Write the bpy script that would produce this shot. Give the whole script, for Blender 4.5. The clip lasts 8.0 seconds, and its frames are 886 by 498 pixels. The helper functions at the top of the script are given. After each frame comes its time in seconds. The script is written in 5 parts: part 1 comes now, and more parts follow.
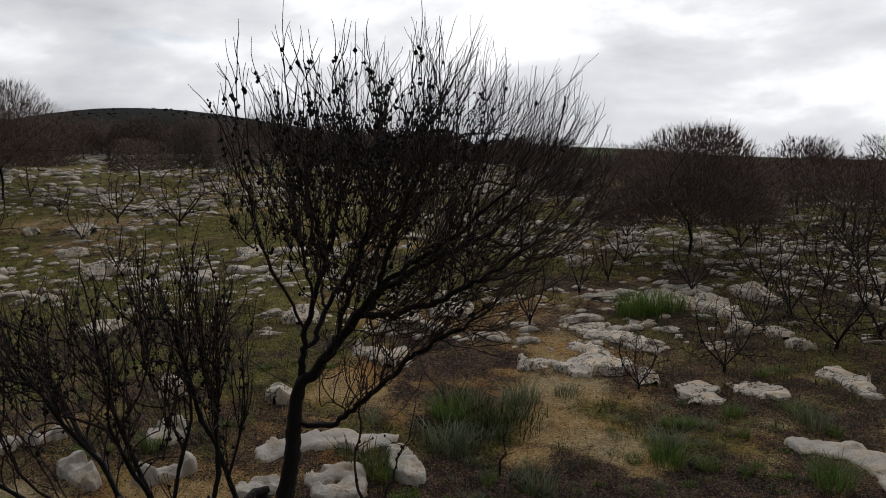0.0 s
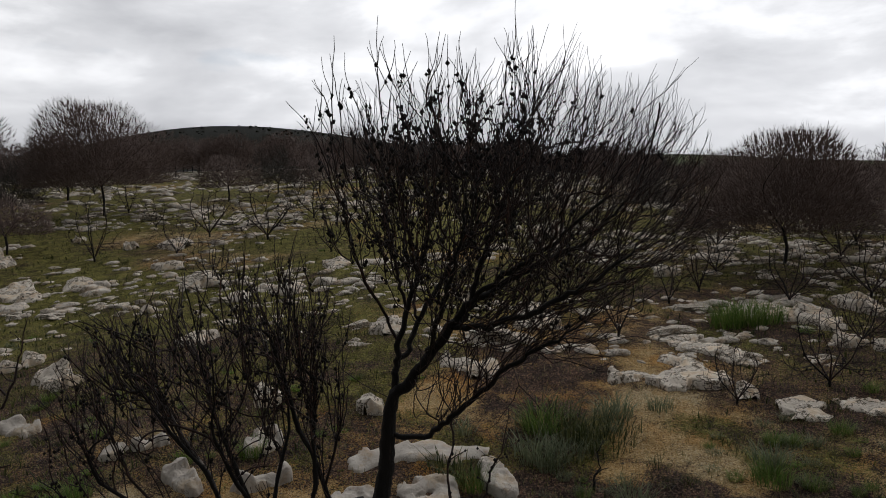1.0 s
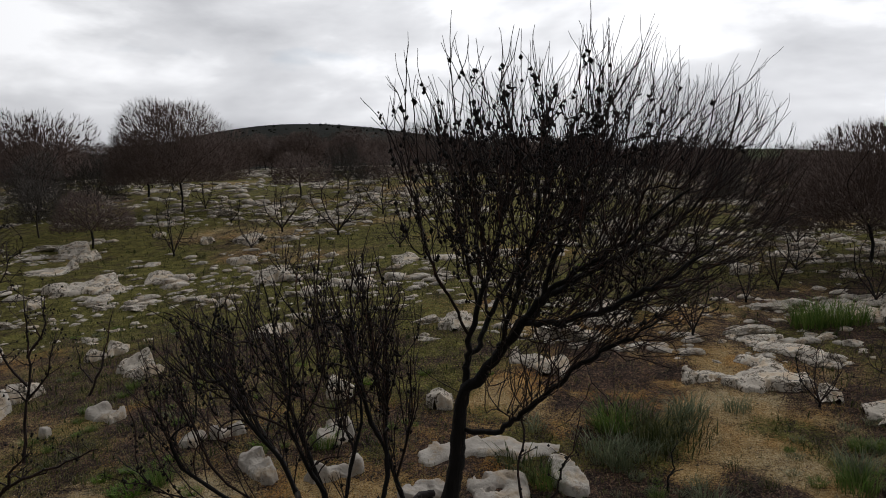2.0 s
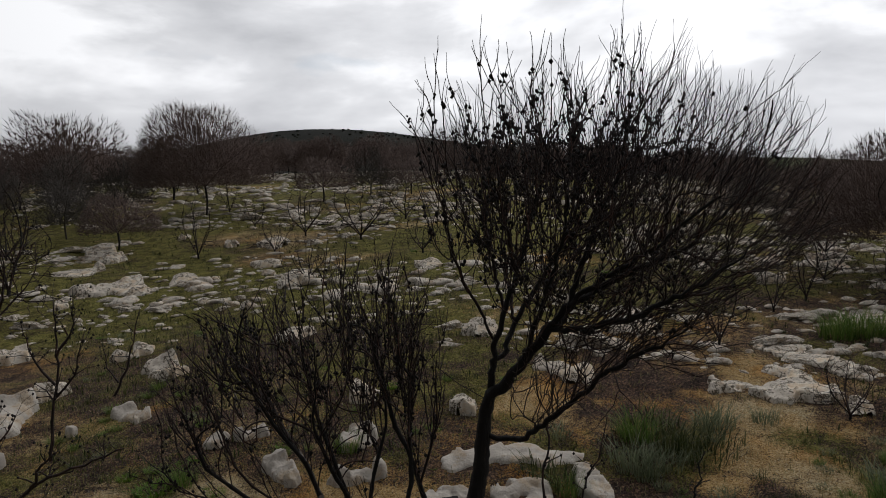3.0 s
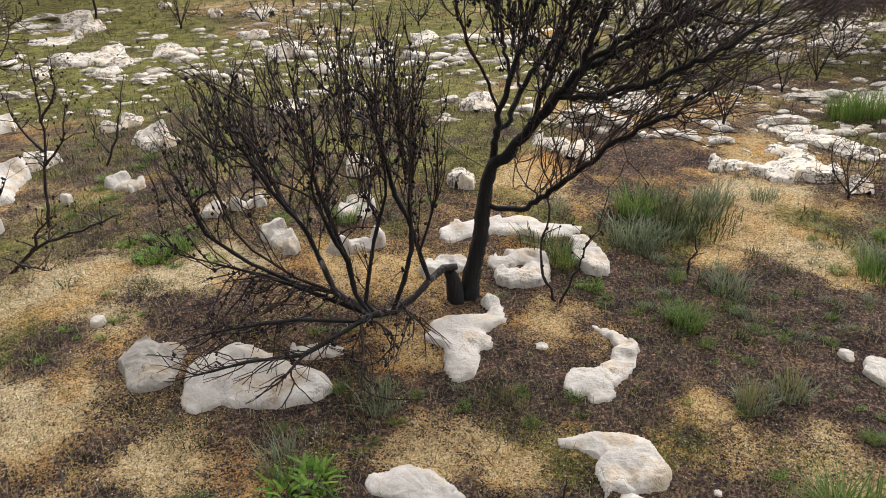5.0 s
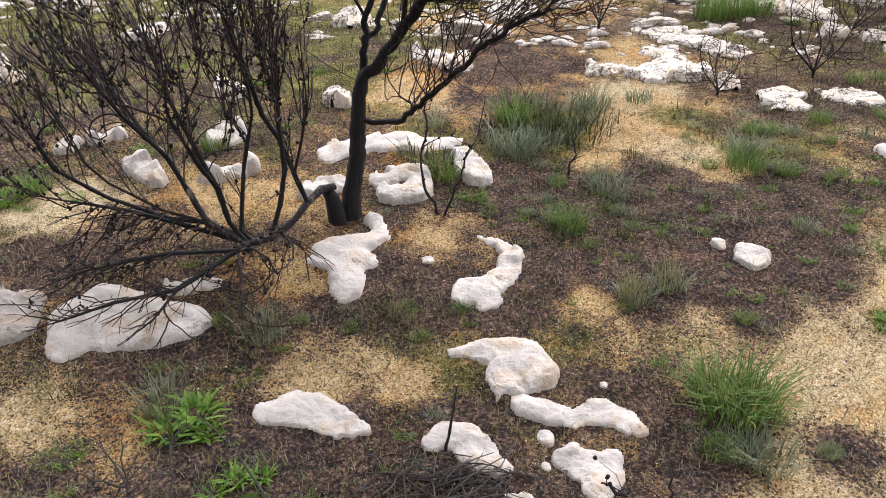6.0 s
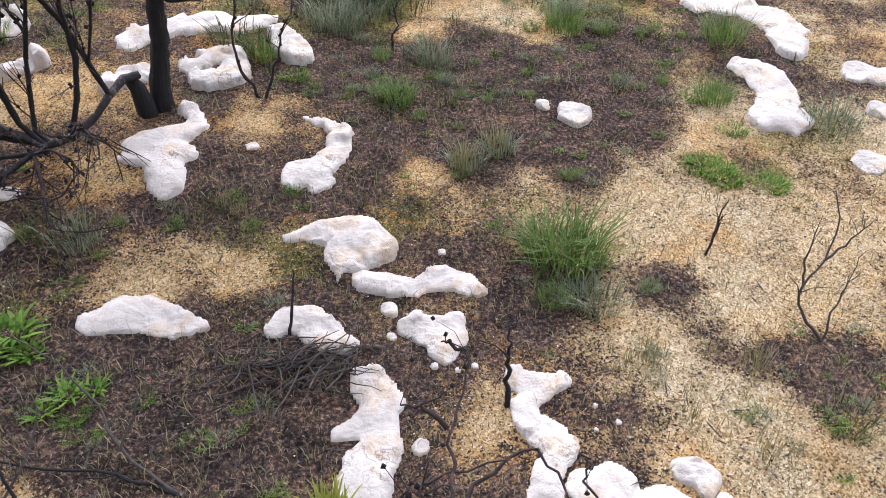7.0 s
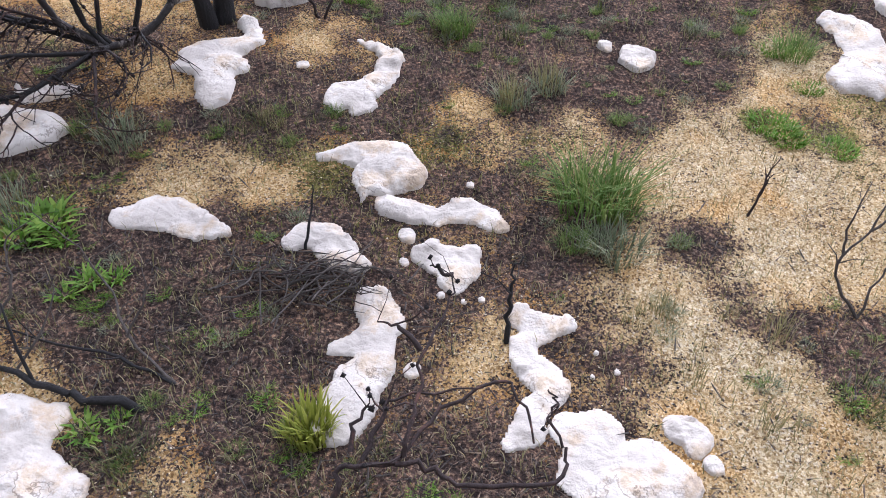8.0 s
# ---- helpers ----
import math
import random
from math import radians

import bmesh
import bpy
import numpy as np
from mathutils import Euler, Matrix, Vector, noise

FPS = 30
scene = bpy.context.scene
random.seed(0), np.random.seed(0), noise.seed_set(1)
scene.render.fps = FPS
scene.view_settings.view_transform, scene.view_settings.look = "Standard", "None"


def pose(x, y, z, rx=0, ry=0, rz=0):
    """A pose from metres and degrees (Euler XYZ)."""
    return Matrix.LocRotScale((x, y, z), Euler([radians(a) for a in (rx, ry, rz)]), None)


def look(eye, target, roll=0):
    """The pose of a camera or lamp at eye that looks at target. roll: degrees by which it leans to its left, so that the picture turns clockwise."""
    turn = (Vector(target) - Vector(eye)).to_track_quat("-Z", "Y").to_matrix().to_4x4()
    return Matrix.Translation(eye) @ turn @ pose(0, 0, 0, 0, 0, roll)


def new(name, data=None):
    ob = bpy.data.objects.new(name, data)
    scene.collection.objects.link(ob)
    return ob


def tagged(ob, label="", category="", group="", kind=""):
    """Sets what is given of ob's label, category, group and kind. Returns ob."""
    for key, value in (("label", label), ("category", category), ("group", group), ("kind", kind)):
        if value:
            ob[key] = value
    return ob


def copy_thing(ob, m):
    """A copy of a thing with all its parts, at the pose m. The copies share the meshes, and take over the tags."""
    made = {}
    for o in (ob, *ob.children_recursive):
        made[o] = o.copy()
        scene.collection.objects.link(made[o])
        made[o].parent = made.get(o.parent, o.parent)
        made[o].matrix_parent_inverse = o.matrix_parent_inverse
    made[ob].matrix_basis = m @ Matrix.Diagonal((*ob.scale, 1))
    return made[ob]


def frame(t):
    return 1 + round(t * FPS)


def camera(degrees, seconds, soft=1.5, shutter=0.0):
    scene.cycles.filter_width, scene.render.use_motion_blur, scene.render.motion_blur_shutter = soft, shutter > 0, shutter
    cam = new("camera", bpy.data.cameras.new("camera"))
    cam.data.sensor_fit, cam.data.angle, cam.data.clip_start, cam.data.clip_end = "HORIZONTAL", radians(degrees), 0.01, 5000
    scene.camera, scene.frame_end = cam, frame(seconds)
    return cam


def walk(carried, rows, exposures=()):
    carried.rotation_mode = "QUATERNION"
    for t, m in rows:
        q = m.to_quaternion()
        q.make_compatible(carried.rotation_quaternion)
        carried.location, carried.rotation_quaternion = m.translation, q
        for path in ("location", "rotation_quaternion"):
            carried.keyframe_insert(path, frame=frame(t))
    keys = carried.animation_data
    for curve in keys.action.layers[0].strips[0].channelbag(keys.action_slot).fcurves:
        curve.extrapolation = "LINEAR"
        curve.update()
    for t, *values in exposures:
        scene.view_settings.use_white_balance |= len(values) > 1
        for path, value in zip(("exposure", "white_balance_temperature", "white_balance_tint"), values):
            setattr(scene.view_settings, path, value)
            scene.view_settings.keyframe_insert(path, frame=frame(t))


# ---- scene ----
cam = camera(60.8, 8.0, soft=0.95)
PATH = [
    (0, (0.194, 0.164, 1.54), (0.04, 2.145, 1.314), -1.3),
    (0.5, (0.134, 0.176, 1.546), (-0.084, 2.151, 1.32), -1.8),
    (1, (0.132, 0.171, 1.543), (-0.225, 2.129, 1.352), -2.4),
    (1.5, (0.114, 0.176, 1.539), (-0.4, 2.099, 1.346), -2.8),
    (2.8, (0.108, 0.148, 1.54), (-0.437, 2.063, 1.353), -2.4),
    (3, (0.084, 0.171, 1.533), (-0.498, 2.077, 1.358), -2.1),
    (3.5, (0.06, 0.159, 1.528), (-0.546, 2.051, 1.297), -1.7),
    (4, (0.041, 0.189, 1.502), (-0.537, 2.066, 1.124), -1.1),
    (4.5, (0.024, 0.224, 1.461), (-0.533, 2.045, 0.85), -0.8),
    (4.7, (0.014, 0.233, 1.45), (-0.535, 2.033, 0.772), -1.0),
    (5.8, (0.041, 0.322, 1.398), (-0.329, 2.105, 0.572), -1.7),
    (6, (0.067, 0.329, 1.362), (-0.199, 2.092, 0.455), -2.2),
    (6.5, (0.101, 0.364, 1.319), (0.013, 2.023, 0.206), -4.4),
    (7, (0.118, 0.351, 1.294), (0.245, 1.971, 0.129), -1.3),
    (7.5, (0.168, 0.341, 1.267), (0.25, 1.921, 0.044), -1.6),
    (8, (0.346, 0.33, 1.231), (0.222, 1.872, -0.036), -0.9),
]
walk(cam, [(t, look(eye, target, roll)) for t, eye, target, roll in PATH],
     [(0, -1.86, 6500, 10), (4.0, -1.88, 6500, 10), (4.25, -1.32, 6500, 10), (4.5, -0.62, 6500, 10), (5.8, 0.36, 6250, 15), (6.5, 0.5, 5950, 19), (8, 0.4, 5650, 20)])

# ---- sky and light ----
SUN_TURN, SUN_UP = radians(12), radians(48)
world = bpy.data.worlds.new("overcast_sky")
scene.world = world
world.use_nodes = True
wt = world.node_tree
wt.nodes.clear()


def wnode(kind, **values):
    n = wt.nodes.new(kind)
    for key, value in values.items():
        n.inputs[key].default_value = value
    return n


sky = wt.nodes.new("ShaderNodeTexSky")
sky.sky_type, sky.sun_disc = "NISHITA", False
sky.sun_elevation, sky.sun_rotation = SUN_UP, SUN_TURN
coord = wt.nodes.new("ShaderNodeTexCoord")
split = wt.nodes.new("ShaderNodeSeparateXYZ")
wt.links.new(coord.outputs["Generated"], split.inputs[0])


def wmath(op, a, b=None):
    n = wt.nodes.new("ShaderNodeMath")
    n.operation = op
    for i, v in enumerate((a, b)):
        if v is None:
            continue
        if isinstance(v, (int, float)):
            n.inputs[i].default_value = v
        else:
            wt.links.new(v, n.inputs[i])
    return n.outputs[0]


deck = wt.nodes.new("ShaderNodeMapping")
deck.inputs["Scale"].default_value = (1.0, 1.0, 2.9)
deck.inputs["Location"].default_value = (2.1, 4.4, 0.9)
wt.links.new(coord.outputs["Generated"], deck.inputs[0])
big = wnode("ShaderNodeTexNoise", Scale=3.3, Detail=10.0, Roughness=0.53, Distortion=0.2)
wt.links.new(deck.outputs[0], big.inputs["Vector"])
shade = wt.nodes.new("ShaderNodeValToRGB")
shade.color_ramp.elements[0].position, shade.color_ramp.elements[0].color = 0.34, (0.53, 0.54, 0.57, 1)
shade.color_ramp.elements[1].position, shade.color_ramp.elements[1].color = 0.62, (1.05, 1.06, 1.09, 1)
e = shade.color_ramp.elements.new(0.5)
e.color = (0.72, 0.73, 0.76, 1)
wt.links.new(big.outputs["Fac"], shade.inputs[0])
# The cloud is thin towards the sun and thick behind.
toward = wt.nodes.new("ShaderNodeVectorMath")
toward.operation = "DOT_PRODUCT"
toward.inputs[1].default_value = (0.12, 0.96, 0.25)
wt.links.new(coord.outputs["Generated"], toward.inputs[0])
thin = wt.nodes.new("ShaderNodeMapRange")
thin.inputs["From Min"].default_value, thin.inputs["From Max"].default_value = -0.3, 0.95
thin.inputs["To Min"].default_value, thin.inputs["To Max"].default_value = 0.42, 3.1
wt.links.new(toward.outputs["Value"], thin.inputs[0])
gaps = wnode("ShaderNodeTexNoise", Scale=1.6, Detail=5.0, Roughness=0.5)
wt.links.new(deck.outputs[0], gaps.inputs["Vector"])
gap_mask = wt.nodes.new("ShaderNodeValToRGB")
gap_mask.color_ramp.elements[0].position, gap_mask.color_ramp.elements[0].color = 0.69, (1, 1, 1, 1)
gap_mask.color_ramp.elements[1].position, gap_mask.color_ramp.elements[1].color = 0.77, (0, 0, 0, 1)
wt.links.new(gaps.outputs["Fac"], gap_mask.inputs[0])
blue = wt.nodes.new("ShaderNodeMixRGB")
blue.blend_type = "MULTIPLY"
blue.inputs[0].default_value = 1.0
blue.inputs[2].default_value = (0.2, 0.2, 0.2, 1)
wt.links.new(sky.outputs[0], blue.inputs[1])
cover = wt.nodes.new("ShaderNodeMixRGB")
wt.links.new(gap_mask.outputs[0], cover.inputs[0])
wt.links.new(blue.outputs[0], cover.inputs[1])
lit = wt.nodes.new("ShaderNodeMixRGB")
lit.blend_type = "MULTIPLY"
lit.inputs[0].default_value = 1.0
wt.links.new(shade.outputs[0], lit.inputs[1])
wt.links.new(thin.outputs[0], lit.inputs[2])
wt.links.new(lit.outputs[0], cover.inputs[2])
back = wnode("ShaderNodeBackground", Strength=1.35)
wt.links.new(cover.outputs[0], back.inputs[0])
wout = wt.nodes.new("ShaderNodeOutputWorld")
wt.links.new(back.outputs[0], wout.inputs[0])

sun = new("sun", bpy.data.lights.new("sun", "SUN"))
sun.data.energy, sun.data.angle, sun.data.color = 1.0, radians(14), (1.0, 0.97, 0.92)
aim = Vector((math.sin(SUN_TURN) * math.cos(SUN_UP), math.cos(SUN_TURN) * math.cos(SUN_UP), math.sin(SUN_UP)))
sun.matrix_world = look(aim * 30, (0, 0, 0))


# ---- materials ----
class Mat:
    """A node material with a few short ways to wire it."""

    def __init__(self, name):
        self.mat = bpy.data.materials.new(name)
        self.mat.use_nodes = True
        self.tree = self.mat.node_tree
        self.bsdf = self.tree.nodes["Principled BSDF"]
        self.place = self.tree.nodes.new("ShaderNodeTexCoord").outputs["Object"]

    def node(self, kind, **values):
        n = self.tree.nodes.new(kind)
        for key, value in values.items():
            n.inputs[key].default_value = value
        return n

    def link(self, a, b):
        self.tree.links.new(a, b)

    def noise(self, scale, detail=4.0, rough=0.55, where=None, stretch=None):
        n = self.node("ShaderNodeTexNoise", Scale=scale, Detail=detail, Roughness=rough)
        src = where or self.place
        if stretch:
            m = self.node("ShaderNodeMapping")
            m.inputs["Scale"].default_value = stretch
            self.link(src, m.inputs[0])
            src = m.outputs[0]
        self.link(src, n.inputs["Vector"])
        return n.outputs["Fac"]

    def cells(self, scale, out="Color"):
        n = self.node("ShaderNodeTexVoronoi", Scale=scale)
        self.link(self.place, n.inputs["Vector"])
        return n.outputs[out]

    def ramp(self, value, *stops):
        n = self.node("ShaderNodeValToRGB")
        while len(n.color_ramp.elements) < len(stops):
            n.color_ramp.elements.new(0.5)
        for el, (pos, col) in zip(n.color_ramp.elements, stops):
            el.position = pos
            el.color = (*col, 1) if isinstance(col, tuple) else (col, col, col, 1)
        self.link(value, n.inputs[0])
        return n.outputs[0]

    def mix(self, fac, a, b, how="MIX"):
        n = self.node("ShaderNodeMixRGB")
        n.blend_type = how
        for i, v in enumerate((fac, a, b)):
            if isinstance(v, (int, float)):
                n.inputs[i].default_value = v if i == 0 else (v, v, v, 1)
            elif isinstance(v, tuple):
                n.inputs[i].default_value = (*v, 1)
            else:
                self.link(v, n.inputs[i])
        return n.outputs[0]

    def attr(self, name, of="GEOMETRY"):
        n = self.node("ShaderNodeAttribute")
        n.attribute_name, n.attribute_type = name, of
        return n.outputs["Fac"]

    def rand(self):
        return self.node("ShaderNodeObjectInfo").outputs["Random"]

    def island(self):
        return self.node("ShaderNodeNewGeometry").outputs["Random Per Island"]

    def bump(self, height, strength, distance):
        n = self.node("ShaderNodeBump", Strength=strength, Distance=distance)
        self.link(height, n.inputs["Height"])
        return n.outputs["Normal"]

    def done(self, colour, rough=0.9, normal=None, spec=0.3):
        if isinstance(colour, tuple):
            self.bsdf.inputs["Base Color"].default_value = (*colour, 1)
        else:
            self.link(colour, self.bsdf.inputs["Base Color"])
        self.bsdf.inputs["Roughness"].default_value = rough
        self.bsdf.inputs["Specular IOR Level"].default_value = spec
        if normal:
            self.link(normal, self.bsdf.inputs["Normal"])
        return self.mat


def ground_material():
    m = Mat("sandy_ground")
    grain = m.cells(175)
    tone = m.node("ShaderNodeRGBToBW")
    m.link(grain, tone.inputs[0])
    sand = m.ramp(tone.outputs[0], (0.12, (0.20, 0.13, 0.06)), (0.38, (0.47, 0.345, 0.18)), (0.62, (0.60, 0.475, 0.28)), (0.85, (0.74, 0.64, 0.45)))
    sand = m.mix(m.attr("gold"), sand, m.mix(1.0, sand, (0.95, 0.82, 0.64), "MULTIPLY"))
    warm = m.ramp(m.noise(2.6, 5), (0.49, 1.0), (0.68, (0.97, 0.76, 0.50)))
    sand = m.mix(1.0, sand, warm, "MULTIPLY")
    fine = m.ramp(m.noise(26, 6, 0.7), (0.3, 0.6), (0.65, 1.1))
    sand = m.mix(0.8, sand, fine, "MULTIPLY")
    crumbs = m.ramp(m.noise(75, 5, 0.75), (0.34, (0.012, 0.010, 0.010)), (0.50, (0.048, 0.037, 0.034)), (0.59, (0.14, 0.102, 0.08)), (0.69, (0.32, 0.245, 0.17)))
    brown = m.ramp(m.noise(19, 6, 0.7), (0.42, (1, 1, 1)), (0.62, (1.7, 1.5, 1.35)))
    crumbs = m.mix(1.0, crumbs, brown, "MULTIPLY")
    moss = m.ramp(m.noise(60, 6, 0.7), (0.3, (0.022, 0.022, 0.008)), (0.48, (0.125, 0.116, 0.032)), (0.68, (0.32, 0.285, 0.10)))
    mottle = m.noise(7.5, 5, 0.65)
    moss = m.mix(1.0, moss, m.ramp(mottle, (0.34, 0.45), (0.62, 1.35)), "MULTIPLY")
    crumbs = m.mix(1.0, crumbs, m.ramp(mottle, (0.36, (0.5, 0.5, 0.51)), (0.64, (1.35, 1.25, 1.15))), "MULTIPLY")
    edge = m.noise(7, 10, 0.78)
    speck = m.mix(0.5, m.noise(42, 6, 0.75), tone.outputs[0])

    # ramps end at one, so both covers are counted in halves
    def half(value):
        n = m.node("ShaderNodeMath")
        n.operation = "MULTIPLY"
        m.link(value, n.inputs[0])
        n.inputs[1].default_value = 0.5
        return n.outputs[0]

    def share(name, lo, hi):
        mixed = m.node("ShaderNodeMath")
        mixed.operation = "MULTIPLY_ADD"
        m.link(edge, mixed.inputs[0])
        mixed.inputs[1].default_value = 0.8
        m.link(half(m.attr(name)), mixed.inputs[2])
        both = m.node("ShaderNodeMath")
        both.operation = "MULTIPLY_ADD"
        m.link(speck, both.inputs[0])
        both.inputs[1].default_value = 0.8
        m.link(mixed.outputs[0], both.inputs[2])
        return m.ramp(both.outputs[0], (lo, 0.0), (hi, 1.0))

    col = m.mix(share("moss", 0.985, 1.12), sand, moss)
    col = m.mix(share("ash", 0.935, 1.25), col, crumbs)
    scrub = m.ramp(m.noise(0.35, 8, 0.75), (0.35, (0.005, 0.006, 0.004)), (0.6, (0.012, 0.013, 0.008)), (0.8, (0.03, 0.028, 0.018)))
    green = m.ramp(m.noise(0.05, 6, 0.6), (0.35, (0.03, 0.038, 0.016)), (0.65, (0.09, 0.11, 0.035)))
    col = m.mix(m.attr("scrub"), col, scrub)
    col = m.mix(m.attr("field"), col, green)
    bump = m.mix(0.5, m.noise(55, 6, 0.7), m.noise(210, 3, 0.6))
    return m.done(col, 0.95, m.bump(bump, 0.8, 0.025), 0.05)


def limestone_material():
    m = Mat("white_limestone")
    base = m.ramp(m.noise(6, 6, 0.6), (0.3, (0.41, 0.365, 0.315)), (0.5, (0.565, 0.515, 0.455)), (0.7, (0.67, 0.63, 0.565)))
    stain = m.ramp(m.noise(8, 7, 0.7), (0.50, (1, 1, 1)), (0.62, (0.88, 0.76, 0.62)), (0.74, (0.5, 0.44, 0.4)))
    col = m.mix(0.95, base, stain, "MULTIPLY")
    lichen = m.ramp(m.noise(34, 7, 0.8), (0.30, (0.22, 0.21, 0.20)), (0.42, (1, 1, 1)))
    col = m.mix(0.35, col, lichen, "MULTIPLY")
    line = m.ramp(m.noise(13, 4, 0.6), (0.475, (1, 1, 1)), (0.497, (0.32, 0.29, 0.27)), (0.519, (1, 1, 1)))
    where = m.ramp(m.noise(4.5, 3, 0.5), (0.5, 0.0), (0.62, 0.8))
    col = m.mix(where, col, m.mix(1.0, col, line, "MULTIPLY"))
    # old rocks up the slope: evenly paler, dark lichen, crevice shade painted as open cracks
    worn = m.attr("worn", "OBJECT")
    crack_shade = m.ramp(m.noise(7, 5, 0.65), (0.472, (1, 1, 1)), (0.492, (0.18, 0.16, 0.13)), (0.51, (0.22, 0.2, 0.17)), (0.53, (1, 1, 1)))
    spots = m.ramp(m.noise(15, 6, 0.75), (0.34, (0.24, 0.22, 0.18)), (0.44, (1, 1, 1)))
    slope_col = m.mix(1.0, m.mix(1.0, m.mix(1.0, col, crack_shade, "MULTIPLY"), spots, "MULTIPLY"), (1.32, 1.31, 1.28), "MULTIPLY")
    col = m.mix(worn, col, slope_col)
    grey = m.ramp(m.attr("grey", "OBJECT"), (0.0, (1, 1, 1)), (1.0, (0.48, 0.47, 0.45)))
    col = m.mix(1.0, col, grey, "MULTIPLY")
    low = m.mix(0.14, m.noise(9, 7, 0.6), m.noise(80, 4, 0.6))
    return m.done(col, 0.9, m.bump(low, 0.8, 0.035), 0.15)


def char_material(name, dark, brown, scale=40, bare=0.78):
    m = Mat(name)
    col = m.ramp(m.noise(scale, 5, 0.7, stretch=(1, 1, 0.25)), (0.35, dark), (bare - 0.14, tuple(v * 1.8 for v in dark)), (bare, brown))
    return m.done(col, 0.75, m.bump(m.noise(scale * 2, 5, 0.7, stretch=(1, 1, 0.2)), 0.7, 0.012), 0.3)


def leaf_material(name, a, b, c, thin=0.0):
    """Bits that differ one by one; thin: the share of light that goes through, for leaves."""
    m = Mat(name)
    col = m.ramp(m.island(), (0.0, a), (0.5, b), (1.0, c))
    mat = m.done(col, 0.6, None, 0.3)
    if thin:
        glow = m.node("ShaderNodeBsdfTranslucent")
        m.link(col, glow.inputs["Color"])
        both = m.node("ShaderNodeMixShader", Fac=thin)
        m.link(m.bsdf.outputs[0], both.inputs[1])
        m.link(glow.outputs[0], both.inputs[2])
        m.link(both.outputs[0], m.tree.nodes["Material Output"].inputs["Surface"])
    return mat


GROUND = ground_material()
LIMESTONE = limestone_material()
CHAR = char_material("charred_bark", (0.010, 0.009, 0.009), (0.07, 0.042, 0.03))
TWIG = char_material("burnt_twigs", (0.018, 0.0115, 0.0105), (0.115, 0.055, 0.04), 25, 0.68)
SCORCHED = char_material("scorched_bare_wood", (0.02, 0.017, 0.016), (0.27, 0.23, 0.20), 17, 0.64)
GREY_TWIG = char_material("grey_dead_twigs", (0.05, 0.042, 0.036), (0.17, 0.14, 0.115), 25)
FAR_TWIG = char_material("far_burnt_twigs", (0.09, 0.062, 0.052), (0.25, 0.165, 0.13), 3)
DARK_GRASS = leaf_material("dark_grass_blades", (0.028, 0.042, 0.013), (0.065, 0.08, 0.024), (0.15, 0.145, 0.058), 0.3)
OLIVE = leaf_material("olive_moss_tips", (0.075, 0.095, 0.02), (0.155, 0.16, 0.042), (0.29, 0.26, 0.10), 0.35)


def scrub_material():
    m = Mat("far_scrub")
    col = m.ramp(m.island(), (0.0, (0.007, 0.008, 0.005)), (0.6, (0.013, 0.014, 0.009)), (1.0, (0.026, 0.025, 0.016)))
    return m.done(m.mix(0.6, col, m.ramp(m.noise(3, 5, 0.7), (0.35, 0.3), (0.65, 1.3)), "MULTIPLY"), 1.0, None, 0.0)


SCRUB = scrub_material()
CAPSULE = char_material("seed_capsules", (0.009, 0.007, 0.007), (0.05, 0.024, 0.018), 60)
GRASS = leaf_material("green_grass_blades", (0.06, 0.12, 0.02), (0.13, 0.21, 0.04), (0.27, 0.29, 0.10), 0.4)
SAGE = leaf_material("grey_green_blades", (0.11, 0.135, 0.075), (0.19, 0.22, 0.125), (0.31, 0.33, 0.21), 0.3)
STRAW = leaf_material("dry_grass_blades", (0.13, 0.12, 0.045), (0.24, 0.22, 0.09), (0.38, 0.33, 0.18), 0.3)
HERB = leaf_material("bright_herb_leaves", (0.07, 0.16, 0.015), (0.14, 0.26, 0.03), (0.25, 0.35, 0.06), 0.4)
SPRIG = leaf_material("yellow_green_leaves", (0.17, 0.21, 0.03), (0.31, 0.33, 0.05), (0.42, 0.42, 0.10), 0.4)
LITTER = leaf_material("charred_litter", (0.012, 0.010, 0.010), (0.045, 0.034, 0.029), (0.25, 0.18, 0.12))
PEBBLE = leaf_material("sand_pebbles", (0.30, 0.21, 0.11), (0.50, 0.40, 0.25), (0.72, 0.64, 0.5))


# ---- small tools ----
def lattice(ix, iy, seed):
    h = (ix.astype(np.int64) * 374761393 + iy.astype(np.int64) * 668265263 + seed * 1442695041) & 0x7FFFFFFF
    h = (h ^ (h >> 13)) * 1274126177 & 0x7FFFFFFF
    return ((h ^ (h >> 16)) & 0xFFFF) / 65535.0


def rough(x, y, scale, seed, octaves=3, smooth=1):
    """Smooth value noise from -1 to 1 over the plan; scale is its wave in metres."""
    x, y = np.asarray(x, float), np.asarray(y, float)
    total, amp, norm = 0.0, 1.0, 0.0
    for o in range(octaves):
        u, v = x / scale * 2**o + 17.3 * o, y / scale * 2**o - 9.1 * o
        iu, iv = np.floor(u), np.floor(v)
        fu, fv = u - iu, v - iv
        if smooth:
            fu, fv = fu * fu * (3 - 2 * fu), fv * fv * (3 - 2 * fv)
        a, b = lattice(iu, iv, seed + o), lattice(iu + 1, iv, seed + o)
        c, d = lattice(iu, iv + 1, seed + o), lattice(iu + 1, iv + 1, seed + o)
        total = total + amp * ((a * (1 - fu) + b * fu) * (1 - fv) + (c * (1 - fu) + d * fu) * fv)
        norm += amp
        amp *= 0.5
    return total / norm * 2 - 1


